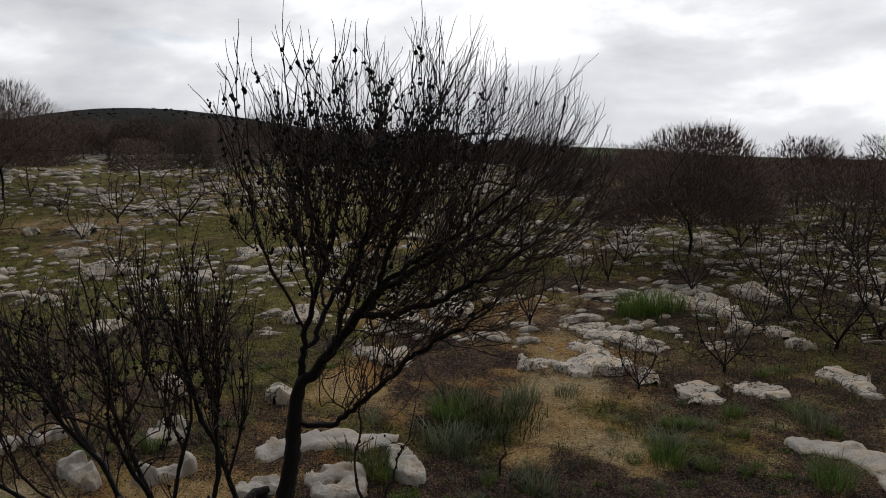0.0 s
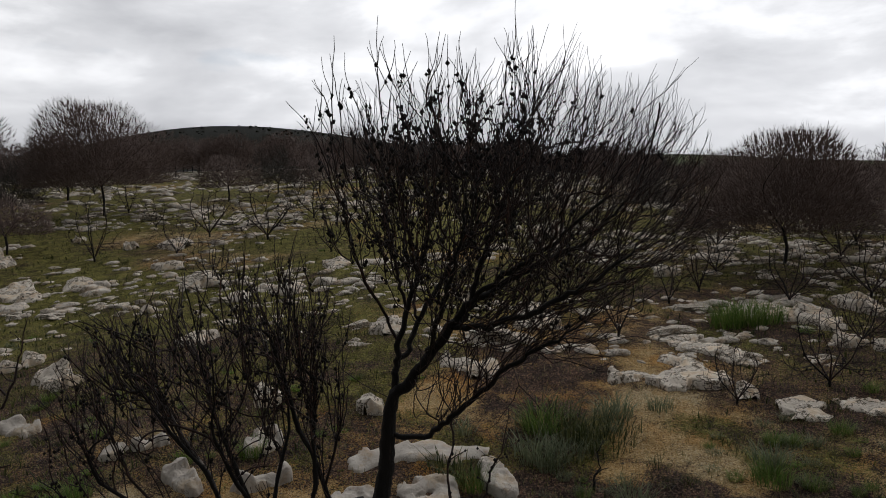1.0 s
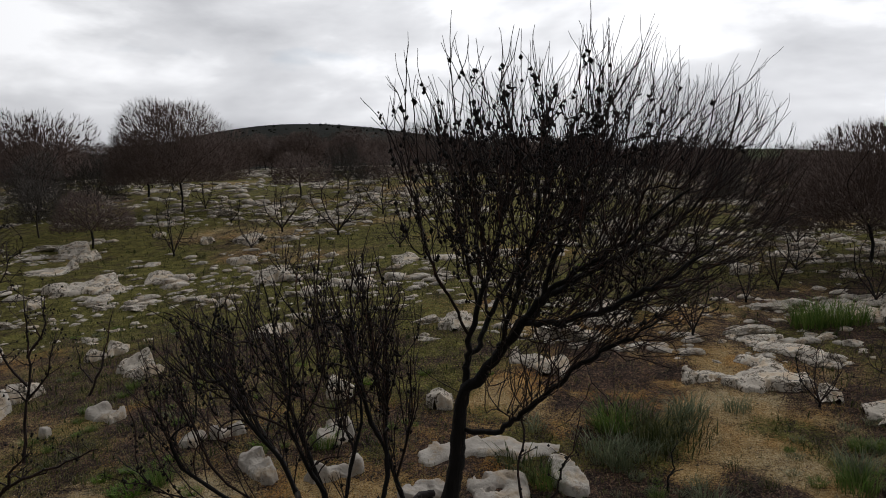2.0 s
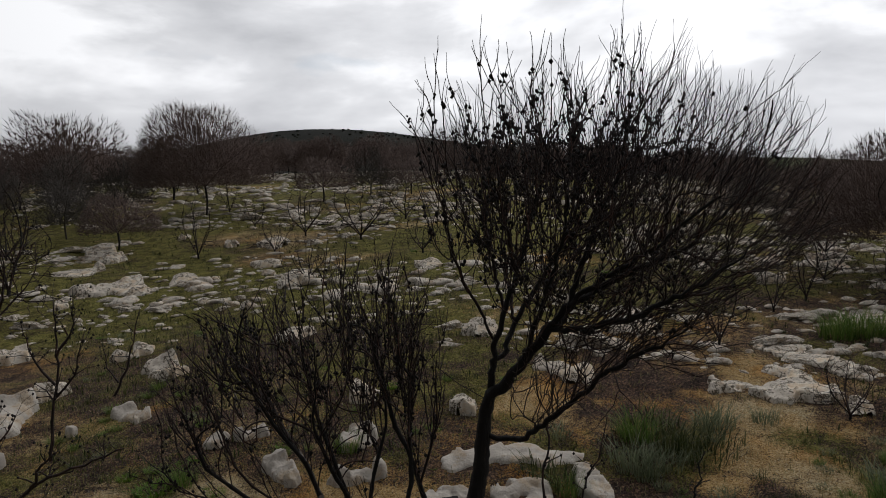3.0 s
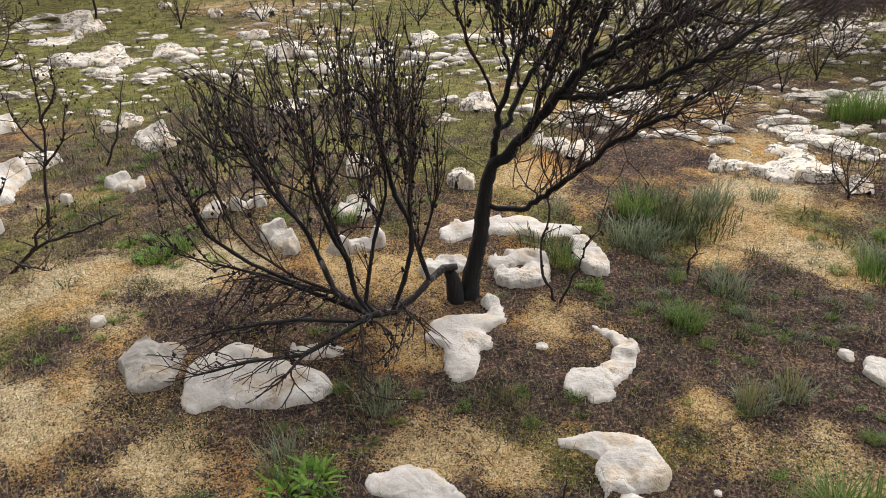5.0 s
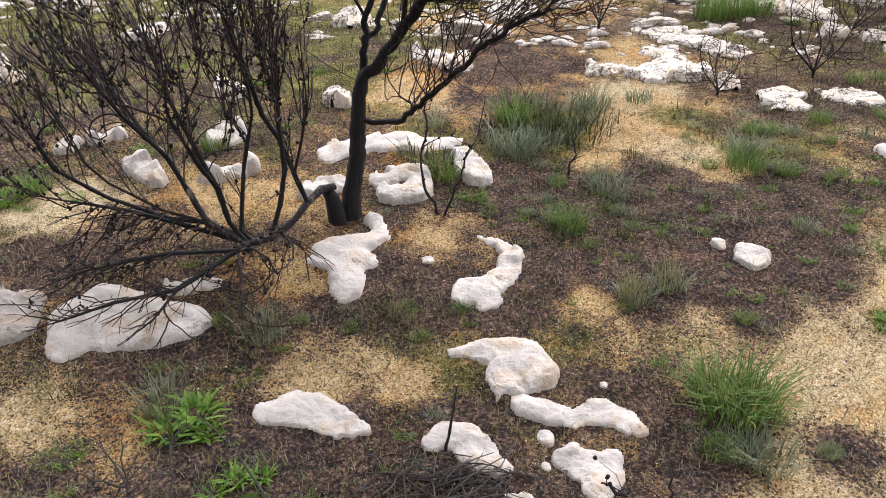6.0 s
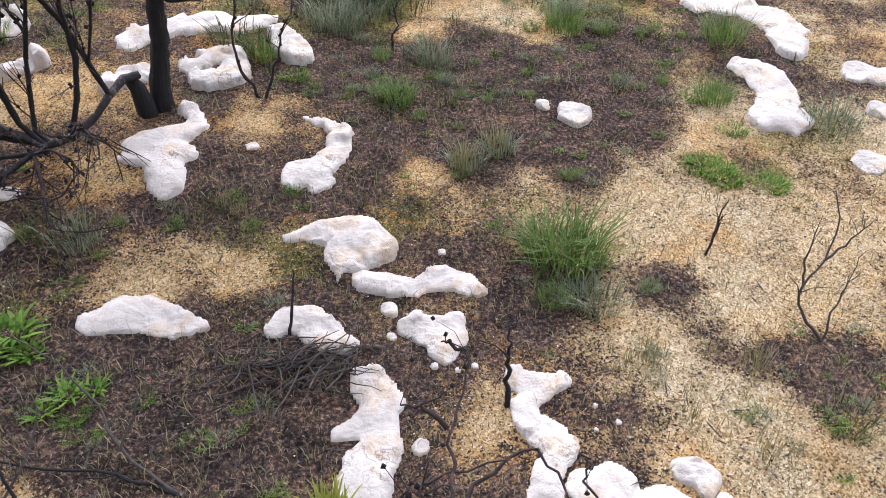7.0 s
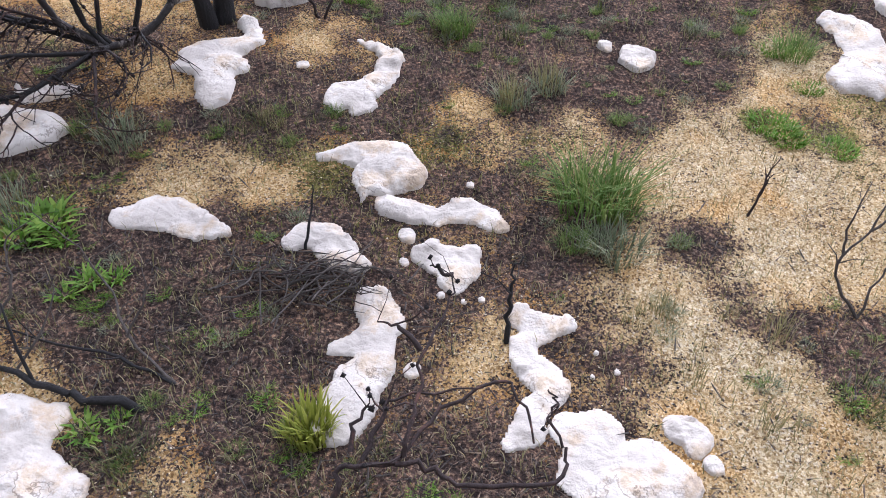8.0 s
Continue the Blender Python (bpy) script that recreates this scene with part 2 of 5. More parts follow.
def ground(x, y):
    """Height of the bare ground in metres."""
    x, y = np.asarray(x, float), np.asarray(y, float)
    u = y - 3.2
    up = np.where(u < 0, 0.15 * u, 0.9 * (1 - np.exp(-np.maximum(u, 0) / 6)))
    up = np.maximum(up, -1.4)
    side = -0.13 * np.tanh((x + 0.7) / 1.5) * np.exp(-np.minimum((u / 7) ** 2, 30))
    dip = -0.28 * np.exp(-(((x + 5.5) / 2.6) ** 2) - ((y - 6) / 2.6) ** 2)
    far = np.maximum(y - 9, 0)
    left = 1 / (1 + np.exp(np.clip((x - 0.02 * y) / (1.5 + 0.12 * np.abs(y)), -30, 30)))
    rise = 1.75 * (1 - np.exp(-far / 16)) * left - 0.75 * (1 - np.exp(-far / 12)) * (1 - left)
    turn = np.degrees(np.arctan2(x, np.maximum(y, 1)))
    reach = np.hypot(x, y)
    hill = 14.8 * np.exp(-(((turn + 26) / np.where(turn < -26, 14, 15)) ** 2)) + 3 + 1.4 * np.clip((turn + 15) / 15, 0, 1)
    hill = hill - 0.00148 * np.clip(turn - 7, 0, 30) * reach
    hill = hill * np.clip((reach - 70) / 200, 0, 1) ** 2 * (3 - 2 * np.clip((reach - 70) / 200, 0, 1))
    return up + side + dip + rise + np.where(y > 0, hill, 0)


bare_ground = ground


def ground(x, y):
    """Height of the ground with its hummocks and small relief."""
    x, y = np.asarray(x, float), np.asarray(y, float)
    near = np.clip(1 - np.hypot(x, y - 3) / 30, 0, 1)
    dug = 0.03 * np.exp(-np.minimum(((x - 0.486) / 0.1) ** 2 + ((y - 4.19) / 0.1) ** 2, 50))
    return bare_ground(x, y) + near * (0.035 * rough(x, y, 0.7, 2, 4) + 0.010 * rough(x, y, 0.11, 3, 3)) - dug


def lie(x, y):
    return float(ground(x, y))


def mesh_of(name, verts, faces, material, smooth=True):
    me = bpy.data.meshes.new(name)
    me.from_pydata([tuple(map(float, v)) for v in verts], [], [tuple(map(int, f)) for f in faces])
    me.materials.append(material)
    if smooth:
        me.polygons.foreach_set("use_smooth", [True] * len(me.polygons))
    me.update()
    return me


def piece(name, verts, faces, material, parent=None, label="", smooth=True):
    ob = new(name, mesh_of(name, verts, faces, material, smooth))
    ob.parent = parent
    if label:
        tagged(ob, label)
    return ob


# ---- ground ----
BURNT = [(-0.45, 1.67, 0.28), (-0.17, 2.01, 0.21), (-0.71, 2.06, 0.19), (0.27, 2.42, 0.12), (0.51, 2.21, 0.18), (1.0, 2.22, 0.14), (-0.02, 2.8, 0.21), (0.39, 3.05, 0.28), (1.1, 3.39, 0.38), (0.65, 2.99, 0.22),
         (-0.72, 1.76, 0.24), (-1.16, 2.32, 0.24), (-0.31, 1.51, 0.15), (1.41, 1.89, 0.18), (0.17, 2.03, 0.08), (-0.84, 1.91, 0.22), (0.55, 3.77, 0.31), (0.8, 2.98, 0.23), (-0.21, 3.57, 0.23), (-0.43, 2.64, 0.16),
         (0.0, 3.57, 0.31), (0.48, 3.51, 0.34), (0.8, 3.52, 0.31), (0.13, 2.93, 0.23), (-2.35, 2.39, 0.2), (-1.29, 2.33, 0.22), (-2.83, 3.92, 0.23), (-0.14, 3.74, 0.18)]
MOSSY = [(-1.0, 2.09, 0.15), (-0.83, 1.84, 0.1), (-0.49, 2.62, 0.12), (0.11, 3.34, 0.14), (0.39, 3.25, 0.13), (-0.55, 1.38, 0.12), (1.34, 2.83, 0.11), (1.56, 2.72, 0.1), (1.36, 1.69, 0.09), (0.28, 3.48, 0.18),
         (-0.02, 4.09, 0.3), (-0.57, 4.0, 0.17), (-0.31, 3.56, 0.13), (-2.34, 3.22, 0.21), (0.05, 4.25, 0.32), (-2.44, 2.42, 0.14), (1.39, 6.09, 0.34), (-3.63, 4.69, 0.66), (-3.04, 5.04, 0.49), (-5.65, 6.21, 0.78),
         (-4.85, 6.73, 0.77), (0.79, 4.49, 0.26)]
BARE = [(-0.45, 2.32, 0.13), (-0.69, 2.33, 0.15), (1.08, 2.56, 0.28), (0.81, 1.92, 0.25), (1.28, 2.2, 0.27), (1.05, 1.55, 0.28), (0.25, 1.71, 0.15), (-0.38, 1.42, 0.11), (-0.81, 1.55, 0.13), (0.29, 2.82, 0.12),
        (1.45, 3.14, 0.22), (-0.91, 2.78, 0.13), (-0.42, 3.22, 0.14), (0.55, 4.28, 0.35), (-1.34, 3.39, 0.25), (-2.07, 3.12, 0.28), (-1.5, 2.0, 0.15), (0.5, 5.5, 0.35), (0.58, 4.74, 0.4), (0.77, 3.96, 0.23),
        (0.35, 3.83, 0.2), (-2.51, 3.0, 0.26), (-2.11, 2.07, 0.21), (-2.13, 2.43, 0.16), (-1.44, 3.3, 0.24), (-0.72, 4.6, 0.22)]


def patches(x, y, spots):
    total = np.zeros_like(x)
    x, y = x + 0.10 * rough(x, y, 0.35, 61, 3), y + 0.10 * rough(x, y, 0.35, 67, 3)
    for px, py, r in spots:
        total = np.maximum(total, np.exp(-(((x - px) ** 2 + (y - py) ** 2) / r**2) ** 1.5))
    return total


def ash_at(x, y):
    x, y = np.asarray(x, float), np.asarray(y, float)
    wide = rough(x, y, 0.9, 5, 4) * 0.5
    reach = np.hypot(x, y - 1)
    wide = wide + 0.55 * rough(x, y, 0.22, 15, 4)
    settled = 0.13 * np.clip((0.75 - x) / 0.4, 0, 1) * np.clip((x + 1.25) / 0.3, 0, 1) * np.clip((3.4 - y) / 0.5, 0, 1) - 0.16 * np.clip((y - 3.6) / 0.8, 0, 1) * np.clip((-0.4 - x) / 0.6, 0, 1) - 0.14 * np.clip((x - 0.75) / 0.25, 0, 1) * np.clip((3.2 - y) / 0.4, 0, 1) - 0.3 * np.clip((x - 1.2) / 0.3, 0, 1) * np.clip((4.6 - y) / 0.4, 0, 1) + 0.10 * np.clip((x - 0.9) / 0.8, 0, 1) * np.clip((y - 4.6) / 0.8, 0, 1)
    return np.clip(0.42 + settled + wide + 0.55 * patches(x, y, BURNT) - 0.55 * patches(x, y, BARE) - 0.30 * np.clip((reach - 5.2) / 3, 0, 1) + 0.14 * np.exp(-(((y - 4.4) / 1.3) ** 2)), 0, 1)


def moss_at(x, y):
    x, y = np.asarray(x, float), np.asarray(y, float)
    wide = rough(x, y, 1.3, 11, 4) * 1.0
    away = np.clip((np.hypot(x, y - 1) - 2.5) / 3, 0, 1)
    wide = wide + 0.25 * rough(x, y, 0.25, 19, 3)
    return np.clip(0.16 + 0.66 * away + wide + 0.7 * patches(x, y, MOSSY) - 0.7 * patches(x, y, BARE), 0, 1)


def gold_at(x, y):
    """Where the sand is stained golden by old stubble."""
    return np.clip(0.35 + 0.55 * np.clip((0.75 - x) / 0.5, -0.6, 1) * np.clip((x + 1.9) / 0.6, -0.5, 1) + 0.9 * rough(x, y, 0.5, 71, 3), 0, 1)


def graded(lo, hi, step, out_lo, out_hi, growth):
    """Grid lines that are close together from lo to hi and widen beyond."""
    line = list(np.arange(lo, hi, step))
    s, v = step, line[-1]
    while v < out_hi:
        s *= growth
        v += s
        line.append(v)
    s, v, below = step, lo, []
    while v > out_lo:
        s *= growth
        v -= s
        below.append(v)
    return np.array(below[::-1] + line)


def build_ground():
    gx = graded(-3.0, 2.6, 0.03, -1800, 1800, 1.075)
    gy = graded(1.0, 5.0, 0.03, -60, 2600, 1.055)
    x, y = np.meshgrid(gx, gy)
    z = ground(x, y)
    reach = np.hypot(x, y)
    z += np.clip(reach / 400, 0, 1) * 1.5 * rough(x, y, 40, 8, 3)
    nx, ny = len(gx), len(gy)
    i = np.arange(nx * ny).reshape(ny, nx)
    faces = np.stack([i[:-1, :-1], i[:-1, 1:], i[1:, 1:], i[1:, :-1]], -1).reshape(-1, 4)
    me = bpy.data.meshes.new("ground")
    me.from_pydata(np.stack([x, y, z], -1).reshape(-1, 3).tolist(), [], faces.tolist())
    me.polygons.foreach_set("use_smooth", [True] * len(me.polygons))
    turn = np.degrees(np.arctan2(x, np.maximum(y, 1)))
    scrub = np.clip((reach - 22) / 25, 0, 1)
    field = np.clip((reach - 90) / 60, 0, 1) * np.clip((turn + 4 + 5 * rough(x, y, 60, 21, 2)) / 6, 0, 1)
    for name, value in (("ash", ash_at(x, y)), ("moss", moss_at(x, y)), ("gold", gold_at(x, y)), ("scrub", scrub), ("field", field)):
        me.attributes.new(name, "FLOAT", "POINT").data.foreach_set("value", value.ravel().astype(np.float32))
    me.materials.append(GROUND)
    me.update()
    tagged(new("ground", me), "uneven pale sandy ground with charred litter and moss patches", "ground", kind="structure")


build_ground()


# ---- limestone rocks ----
LEDGES = []


def on_rock(x, y):
    """Whether a point of the plan lies on one of the limestone rocks."""
    hit = np.zeros(np.shape(x), bool)
    for ax, ay, ar, ex, ey, er in LEDGES:
        dx, dy = ex - ax, ey - ay
        t = np.clip(((x - ax) * dx + (y - ay) * dy) / max(dx * dx + dy * dy, 1e-9), 0, 1)
        hit |= np.hypot(x - ax - t * dx, y - ay - t * dy) < 1.06 * (ar + (er - ar) * t)
    return hit


def limestone(blobs, height, seed, grey=0.0, label="white weathered limestone rock half buried in sandy ground"):
    """One outcrop: rounded lobes (x, y, radius) run together, worn and pitted, standing height above the ground."""
    bx, by, br = np.array(blobs).T
    LEDGES.extend((*p, *q) for p, q in zip(blobs, blobs[1:] or blobs))
    cx, cy = float(bx.mean()), float(by.mean())
    size = max(np.ptp(bx), np.ptp(by)) + 2 * br.max()
    step = min(max(size / (72 if cy < 2.9 else 46), 0.004), 0.05)
    gx = np.arange((bx - br).min() - 3 * step, (bx + br).max() + 3 * step, step)
    gy = np.arange((by - br).min() - 3 * step, (by + br).max() + 3 * step, step)
    x, y = np.meshgrid(gx, gy)
    wave = float(br.mean())
    rag = 1 + 0.9 * min(max((cy - 3.9) / 0.8, 0), 1)
    edge = rag if cy > 2.6 else 0.55

    def inside(px, py):
        field = np.full(np.shape(px), 9.0)
        for (ax, ay, ar), (ex, ey, er) in zip(blobs, blobs[1:] or blobs):
            dx, dy = ex - ax, ey - ay
            t = np.clip(((px - ax) * dx + (py - ay) * dy) / max(dx * dx + dy * dy, 1e-9), 0, 1)
            field = np.minimum(field, np.hypot(px - ax - t * dx, py - ay - t * dy) - (ar + (er - ar) * t))
        return field + wave * (0.02 + 0.34 * edge * rough(px, py, wave * 1.2, seed, 2, 0) + 0.22 * edge * rough(px, py, wave * 0.5, seed + 40, 2, 0))

    s = inside(x, y)
    keep = s < 0
    cell = keep[:-1, :-1] | keep[:-1, 1:] | keep[1:, 1:] | keep[1:, :-1]
    used = np.zeros_like(keep)
    for a, b in ((0, 0), (0, 1), (1, 1), (1, 0)):
        used[a : a + cell.shape[0], b : b + cell.shape[1]] |= cell
    e = step * 0.2
    for _ in range(3):
        s = inside(x, y)
        dx, dy = (inside(x + e, y) - s) / e, (inside(x, y + e) - s) / e
        g = np.maximum(dx * dx + dy * dy, 0.2)
        out = used & ~keep
        x, y = np.where(out, x - np.clip(s * dx / g, -step, step), x), np.where(out, y - np.clip(s * dy / g, -step, step), y)
    s = inside(x, y)
    lip = np.clip(-s / (0.14 * wave), 0, 1) ** 0.7
    body = np.clip(-s / (0.8 * wave), 0, 1)
    body = body * (1.5 - 0.5 * body)
    die = random.Random(seed + 5)
    side = die.uniform(0, 6.283)
    steep = np.clip(0.5 + ((x - cx) * math.cos(side) + (y - cy) * math.sin(side)) / size, 0, 1)
    rise = (0.06 + 0.34 * steep) * lip + (0.94 - 0.34 * steep) * body
    # broken faces: the top is the lowest of a few slanting planes
    top = 1.15 * rise
    for _ in range(6 + 3 * len(blobs)):
        a, b, r = die.choice(blobs)
        w, g = die.uniform(0, 6.283), die.uniform(0.12, 0.5)
        far = ((x - a) * math.cos(w) + (y - b) * math.sin(w)) / r
        top = np.minimum(top, np.where(np.hypot(x - a, y - b) < 2.5 * r, die.uniform(0.6, 0.95) - g * far, 9.0))
    top = np.maximum(top, 0.42 * rise)
    worn = 0.16 * rag * np.abs(rough(x + 0.3 * y, y, wave * 1.5, seed + 13, 2)) + 0.09 * np.abs(rough(x, y * 1.7, wave * 0.7, seed + 23, 2))
    z = ground(x, y) + np.where(keep, np.maximum(height * (top - worn * rise), 0.006), -0.04)
    index = -np.ones(x.shape, int)
    index[used] = np.arange(used.sum())
    base = lie(cx, cy)
    verts = np.stack([x[used] - cx, y[used] - cy, z[used] - base], -1)
    f = np.stack([index[:-1, :-1], index[:-1, 1:], index[1:, 1:], index[1:, :-1]], -1)[cell]
    ob = piece("limestone_rock", verts, f, LIMESTONE)
    ob.location = (cx, cy, base)
    ob["grey"] = grey
    ob["worn"] = 1.0 if cy > 4.3 else 0.0
    return tagged(ob, label, "rock", "limestone rocks")


limestone([(-0.774, 2.121, 0.052), (-0.717, 2.15, 0.073), (-0.645, 2.154, 0.072), (-0.576, 2.129, 0.066), (-0.517, 2.109, 0.045), (-0.463, 2.104, 0.02), (-0.547, 2.076, 0.02)], 0.060, 1)
limestone([(-0.233, 2.475, 0.025), (-0.18, 2.484, 0.041), (-0.102, 2.485, 0.066), (-0.008, 2.472, 0.098), (0.062, 2.411, 0.069), (-0.027, 2.391, 0.09), (-0.063, 2.326, 0.034), (-0.069, 2.278, 0.013)], 0.060, 2)
limestone([(0.014, 2.264, 0.045), (0.096, 2.253, 0.05), (0.178, 2.243, 0.036), (0.266, 2.28, 0.054), (0.338, 2.25, 0.05), (0.375, 2.229, 0.032)], 0.051, 3)
limestone([(0.089, 2.149, 0.031)], 0.034, 4)
limestone([(0.147, 2.067, 0.036), (0.19, 2.07, 0.061), (0.248, 2.057, 0.078), (0.288, 2.111, 0.04), (0.237, 1.988, 0.047)], 0.068, 5)
limestone([(-0.257, 2.072, 0.032), (-0.213, 2.106, 0.049), (-0.155, 2.115, 0.059), (-0.109, 2.054, 0.068), (-0.057, 2.019, 0.038), (-0.02, 2.011, 0.019)], 0.060, 6)
limestone([(-0.007, 1.903, 0.035), (0.027, 1.871, 0.064), (0.052, 1.818, 0.068), (0.002, 1.757, 0.036), (-0.064, 1.732, 0.03), (0.047, 1.754, 0.058), (0.047, 1.689, 0.059), (0.021, 1.632, 0.073), (-0.002, 1.57, 0.081), (-0.017, 1.514, 0.075)], 0.060, 7)
limestone([(0.444, 1.871, 0.045), (0.523, 1.849, 0.032), (0.571, 1.857, 0.025), (0.436, 1.784, 0.037), (0.451, 1.721, 0.048), (0.503, 1.673, 0.057), (0.54, 1.65, 0.037), (0.479, 1.578, 0.046), (0.415, 1.478, 0.028), (0.464, 1.513, 0.042)], 0.043, 8)
limestone([(0.563, 1.522, 0.056), (0.634, 1.528, 0.064), (0.599, 1.42, 0.082), (0.68, 1.427, 0.075), (0.764, 1.448, 0.068), (0.819, 1.409, 0.061), (0.689, 1.371, 0.067)], 0.051, 9)
limestone([(0.838, 1.553, 0.042), (0.877, 1.533, 0.045), (0.865, 1.501, 0.028)], 0.068, 10)
limestone([(0.908, 1.459, 0.027)], 0.034, 11)
limestone([(-0.789, 1.416, 0.062), (-0.706, 1.433, 0.042), (-0.751, 1.331, 0.067), (-0.677, 1.255, 0.078), (-0.59, 1.264, 0.039), (-0.746, 1.235, 0.077)], 0.068, 12)
limestone([(0.778, 3.239, 0.032)], 0.043, 13)
limestone([(0.895, 3.182, 0.078)], 0.068, 14)
limestone([(-0.194, 3.156, 0.023), (-0.135, 3.141, 0.036), (-0.059, 3.067, 0.044), (-0.079, 2.952, 0.054), (-0.13, 2.855, 0.067), (-0.204, 2.793, 0.083), (-0.159, 2.766, 0.072)], 0.043, 15)
limestone([(-0.664, 3.229, 0.05), (-0.603, 3.116, 0.045), (-0.685, 3.042, 0.077), (-0.795, 2.966, 0.086), (-0.821, 2.905, 0.064), (-0.70, 2.93, 0.10), (-0.699, 2.853, 0.074), (-0.682, 2.751, 0.078)], 0.068, 16)
limestone([(1.767, 4.097, 0.087), (1.966, 4.068, 0.101), (2.048, 3.979, 0.114), (2.099, 3.825, 0.111), (2.043, 3.635, 0.093)], 0.060, 17)
limestone([(1.744, 3.505, 0.072), (1.828, 3.449, 0.102), (1.827, 3.263, 0.086), (1.685, 3.104, 0.071), (1.803, 3.094, 0.083)], 0.051, 18)
limestone([(2.262, 3.412, 0.089), (2.338, 3.381, 0.076)], 0.051, 19)
limestone([(2.2, 3.123, 0.06)], 0.051, 20)
limestone([(1.999, 2.789, 0.071)], 0.043, 21)
limestone([(-1.885, 2.434, 0.101), (-1.798, 2.35, 0.087), (-1.82, 2.489, 0.068)], 0.136, 22, 0.7)
limestone([(-1.556, 2.32, 0.094), (-1.608, 2.44, 0.087), (-1.441, 2.405, 0.117), (-1.299, 2.449, 0.106), (-1.198, 2.482, 0.085), (-1.559, 2.565, 0.068), (-1.467, 2.582, 0.045)], 0.119, 23)
limestone([(-1.328, 2.647, 0.034), (-1.249, 2.691, 0.041), (-1.189, 2.722, 0.032)], 0.060, 24)
limestone([(-0.952, 3.458, 0.076), (-1.014, 3.382, 0.048), (-0.882, 3.509, 0.055)], 0.085, 25)
limestone([(-0.696, 3.555, 0.06), (-0.629, 3.635, 0.069), (-0.54, 3.609, 0.068), (-0.53, 3.478, 0.079), (-0.618, 3.447, 0.079)], 0.111, 26)
limestone([(-0.356, 3.881, 0.058), (-0.299, 3.75, 0.083), (-0.247, 3.655, 0.076)], 0.111, 27)
limestone([(-1.009, 3.756, 0.073), (-0.886, 3.864, 0.089), (-0.691, 3.946, 0.12), (-0.57, 3.943, 0.089), (-0.431, 4.006, 0.074)], 0.068, 28)
limestone([(0.787, 6.003, 0.101), (0.925, 5.909, 0.139), (1.111, 5.714, 0.114), (1.233, 5.63, 0.074)], 0.085, 29)
limestone([(0.777, 5.547, 0.112), (0.863, 5.408, 0.109), (0.705, 5.167, 0.158), (0.899, 5.17, 0.156), (0.571, 5.131, 0.088)], 0.119, 30)
limestone([(0.408, 5.189, 0.108), (0.514, 5.26, 0.072)], 0.076, 31)
limestone([(-4.037, 3.846, 0.164), (-4.101, 4.067, 0.115), (-3.881, 3.657, 0.139)], 0.244, 32, 0.1)
limestone([(-4.124, 4.309, 0.112)], 0.195, 33, 0.1)
limestone([(-5.388, 5.226, 0.173), (-5.606, 5.193, 0.099)], 0.195, 34, 0.1)
limestone([(-4.254, 5.225, 0.084)], 0.137, 35, 0.1)
limestone([(-4.172, 5.371, 0.105)], 0.156, 36, 0.1)
limestone([(-3.612, 4.927, 0.129), (-3.416, 4.764, 0.1)], 0.215, 37, 0.1)
limestone([(-3.246, 4.031, 0.09), (-3.052, 3.949, 0.063)], 0.117, 38, 0.1)
limestone([(-3.36, 3.717, 0.041)], 0.098, 39, 0.1)
limestone([(-3.477, 3.259, 0.069)], 0.195, 40, 0.1)
limestone([(-2.334, 3.653, 0.063), (-2.302, 3.717, 0.038)], 0.117, 41, 0.1)
limestone([(-2.212, 3.748, 0.048), (-2.13, 3.823, 0.045)], 0.098, 42, 0.1)
limestone([(-1.863, 3.498, 0.064), (-1.736, 3.41, 0.062)], 0.127, 43, 0.1)
limestone([(-1.778, 4.395, 0.106)], 0.156, 44, 0.1)
limestone([(-1.574, 3.904, 0.088), (-1.594, 3.793, 0.061)], 0.137, 45, 0.1)
limestone([(-1.502, 3.472, 0.07), (-1.346, 3.575, 0.057)], 0.127, 46, 0.1)
limestone([(-0.754, 5.165, 0.084), (-0.517, 5.078, 0.112)], 0.137, 47, 0.1)
limestone([(-2.867, 5.672, 0.163)], 0.137, 48, 0.1)
limestone([(-6.629, 7.476, 0.17), (-6.339, 7.72, 0.29), (-5.905, 7.615, 0.135)], 0.195, 49, 0.1)
limestone([(-6.428, 6.895, 0.114)], 0.156, 50, 0.1)
limestone([(-4.097, 6.943, 0.076)], 0.156, 51, 0.1)
limestone([(-7.579, 8.089, 0.186), (-7.331, 8.323, 0.188)], 0.137, 52, 0.1)
limestone([(-5.719, 8.097, 0.225)], 0.137, 53, 0.1)
limestone([(-4.029, 7.856, 0.207)], 0.195, 54, 0.1)
limestone([(-4.957, 8.779, 0.205)], 0.146, 55, 0.1)
limestone([(-8.131, 9.47, 0.187), (-7.51, 9.029, 0.178)], 0.195, 56, 0.1)
limestone([(-7.304, 10.347, 0.1)], 0.195, 57, 0.1)
limestone([(-6.134, 9.864, 0.1)], 0.195, 58, 0.1)
limestone([(-5.525, 9.949, 0.231)], 0.146, 59, 0.1)
limestone([(-2.65, 8.544, 0.159)], 0.146, 60, 0.1)
limestone([(-0.208, 6.224, 0.178)], 0.176, 61, 0.1)
limestone([(-1.381, 5.878, 0.134)], 0.176, 62, 0.1)
limestone([(-1.108, 4.41, 0.095)], 0.156, 63, 0.1)
limestone([(1.529, 6.666, 0.194), (1.711, 6.632, 0.135)], 0.156, 64, 0.1)
limestone([(1.941, 6.615, 0.191), (2.001, 6.334, 0.114)], 0.176, 65, 0.1)
limestone([(2.369, 6.937, 0.15), (2.491, 6.66, 0.12)], 0.176, 66, 0.1)
limestone([(1.71, 4.79, 0.104), (1.868, 4.761, 0.11)], 0.098, 67, 0.1)
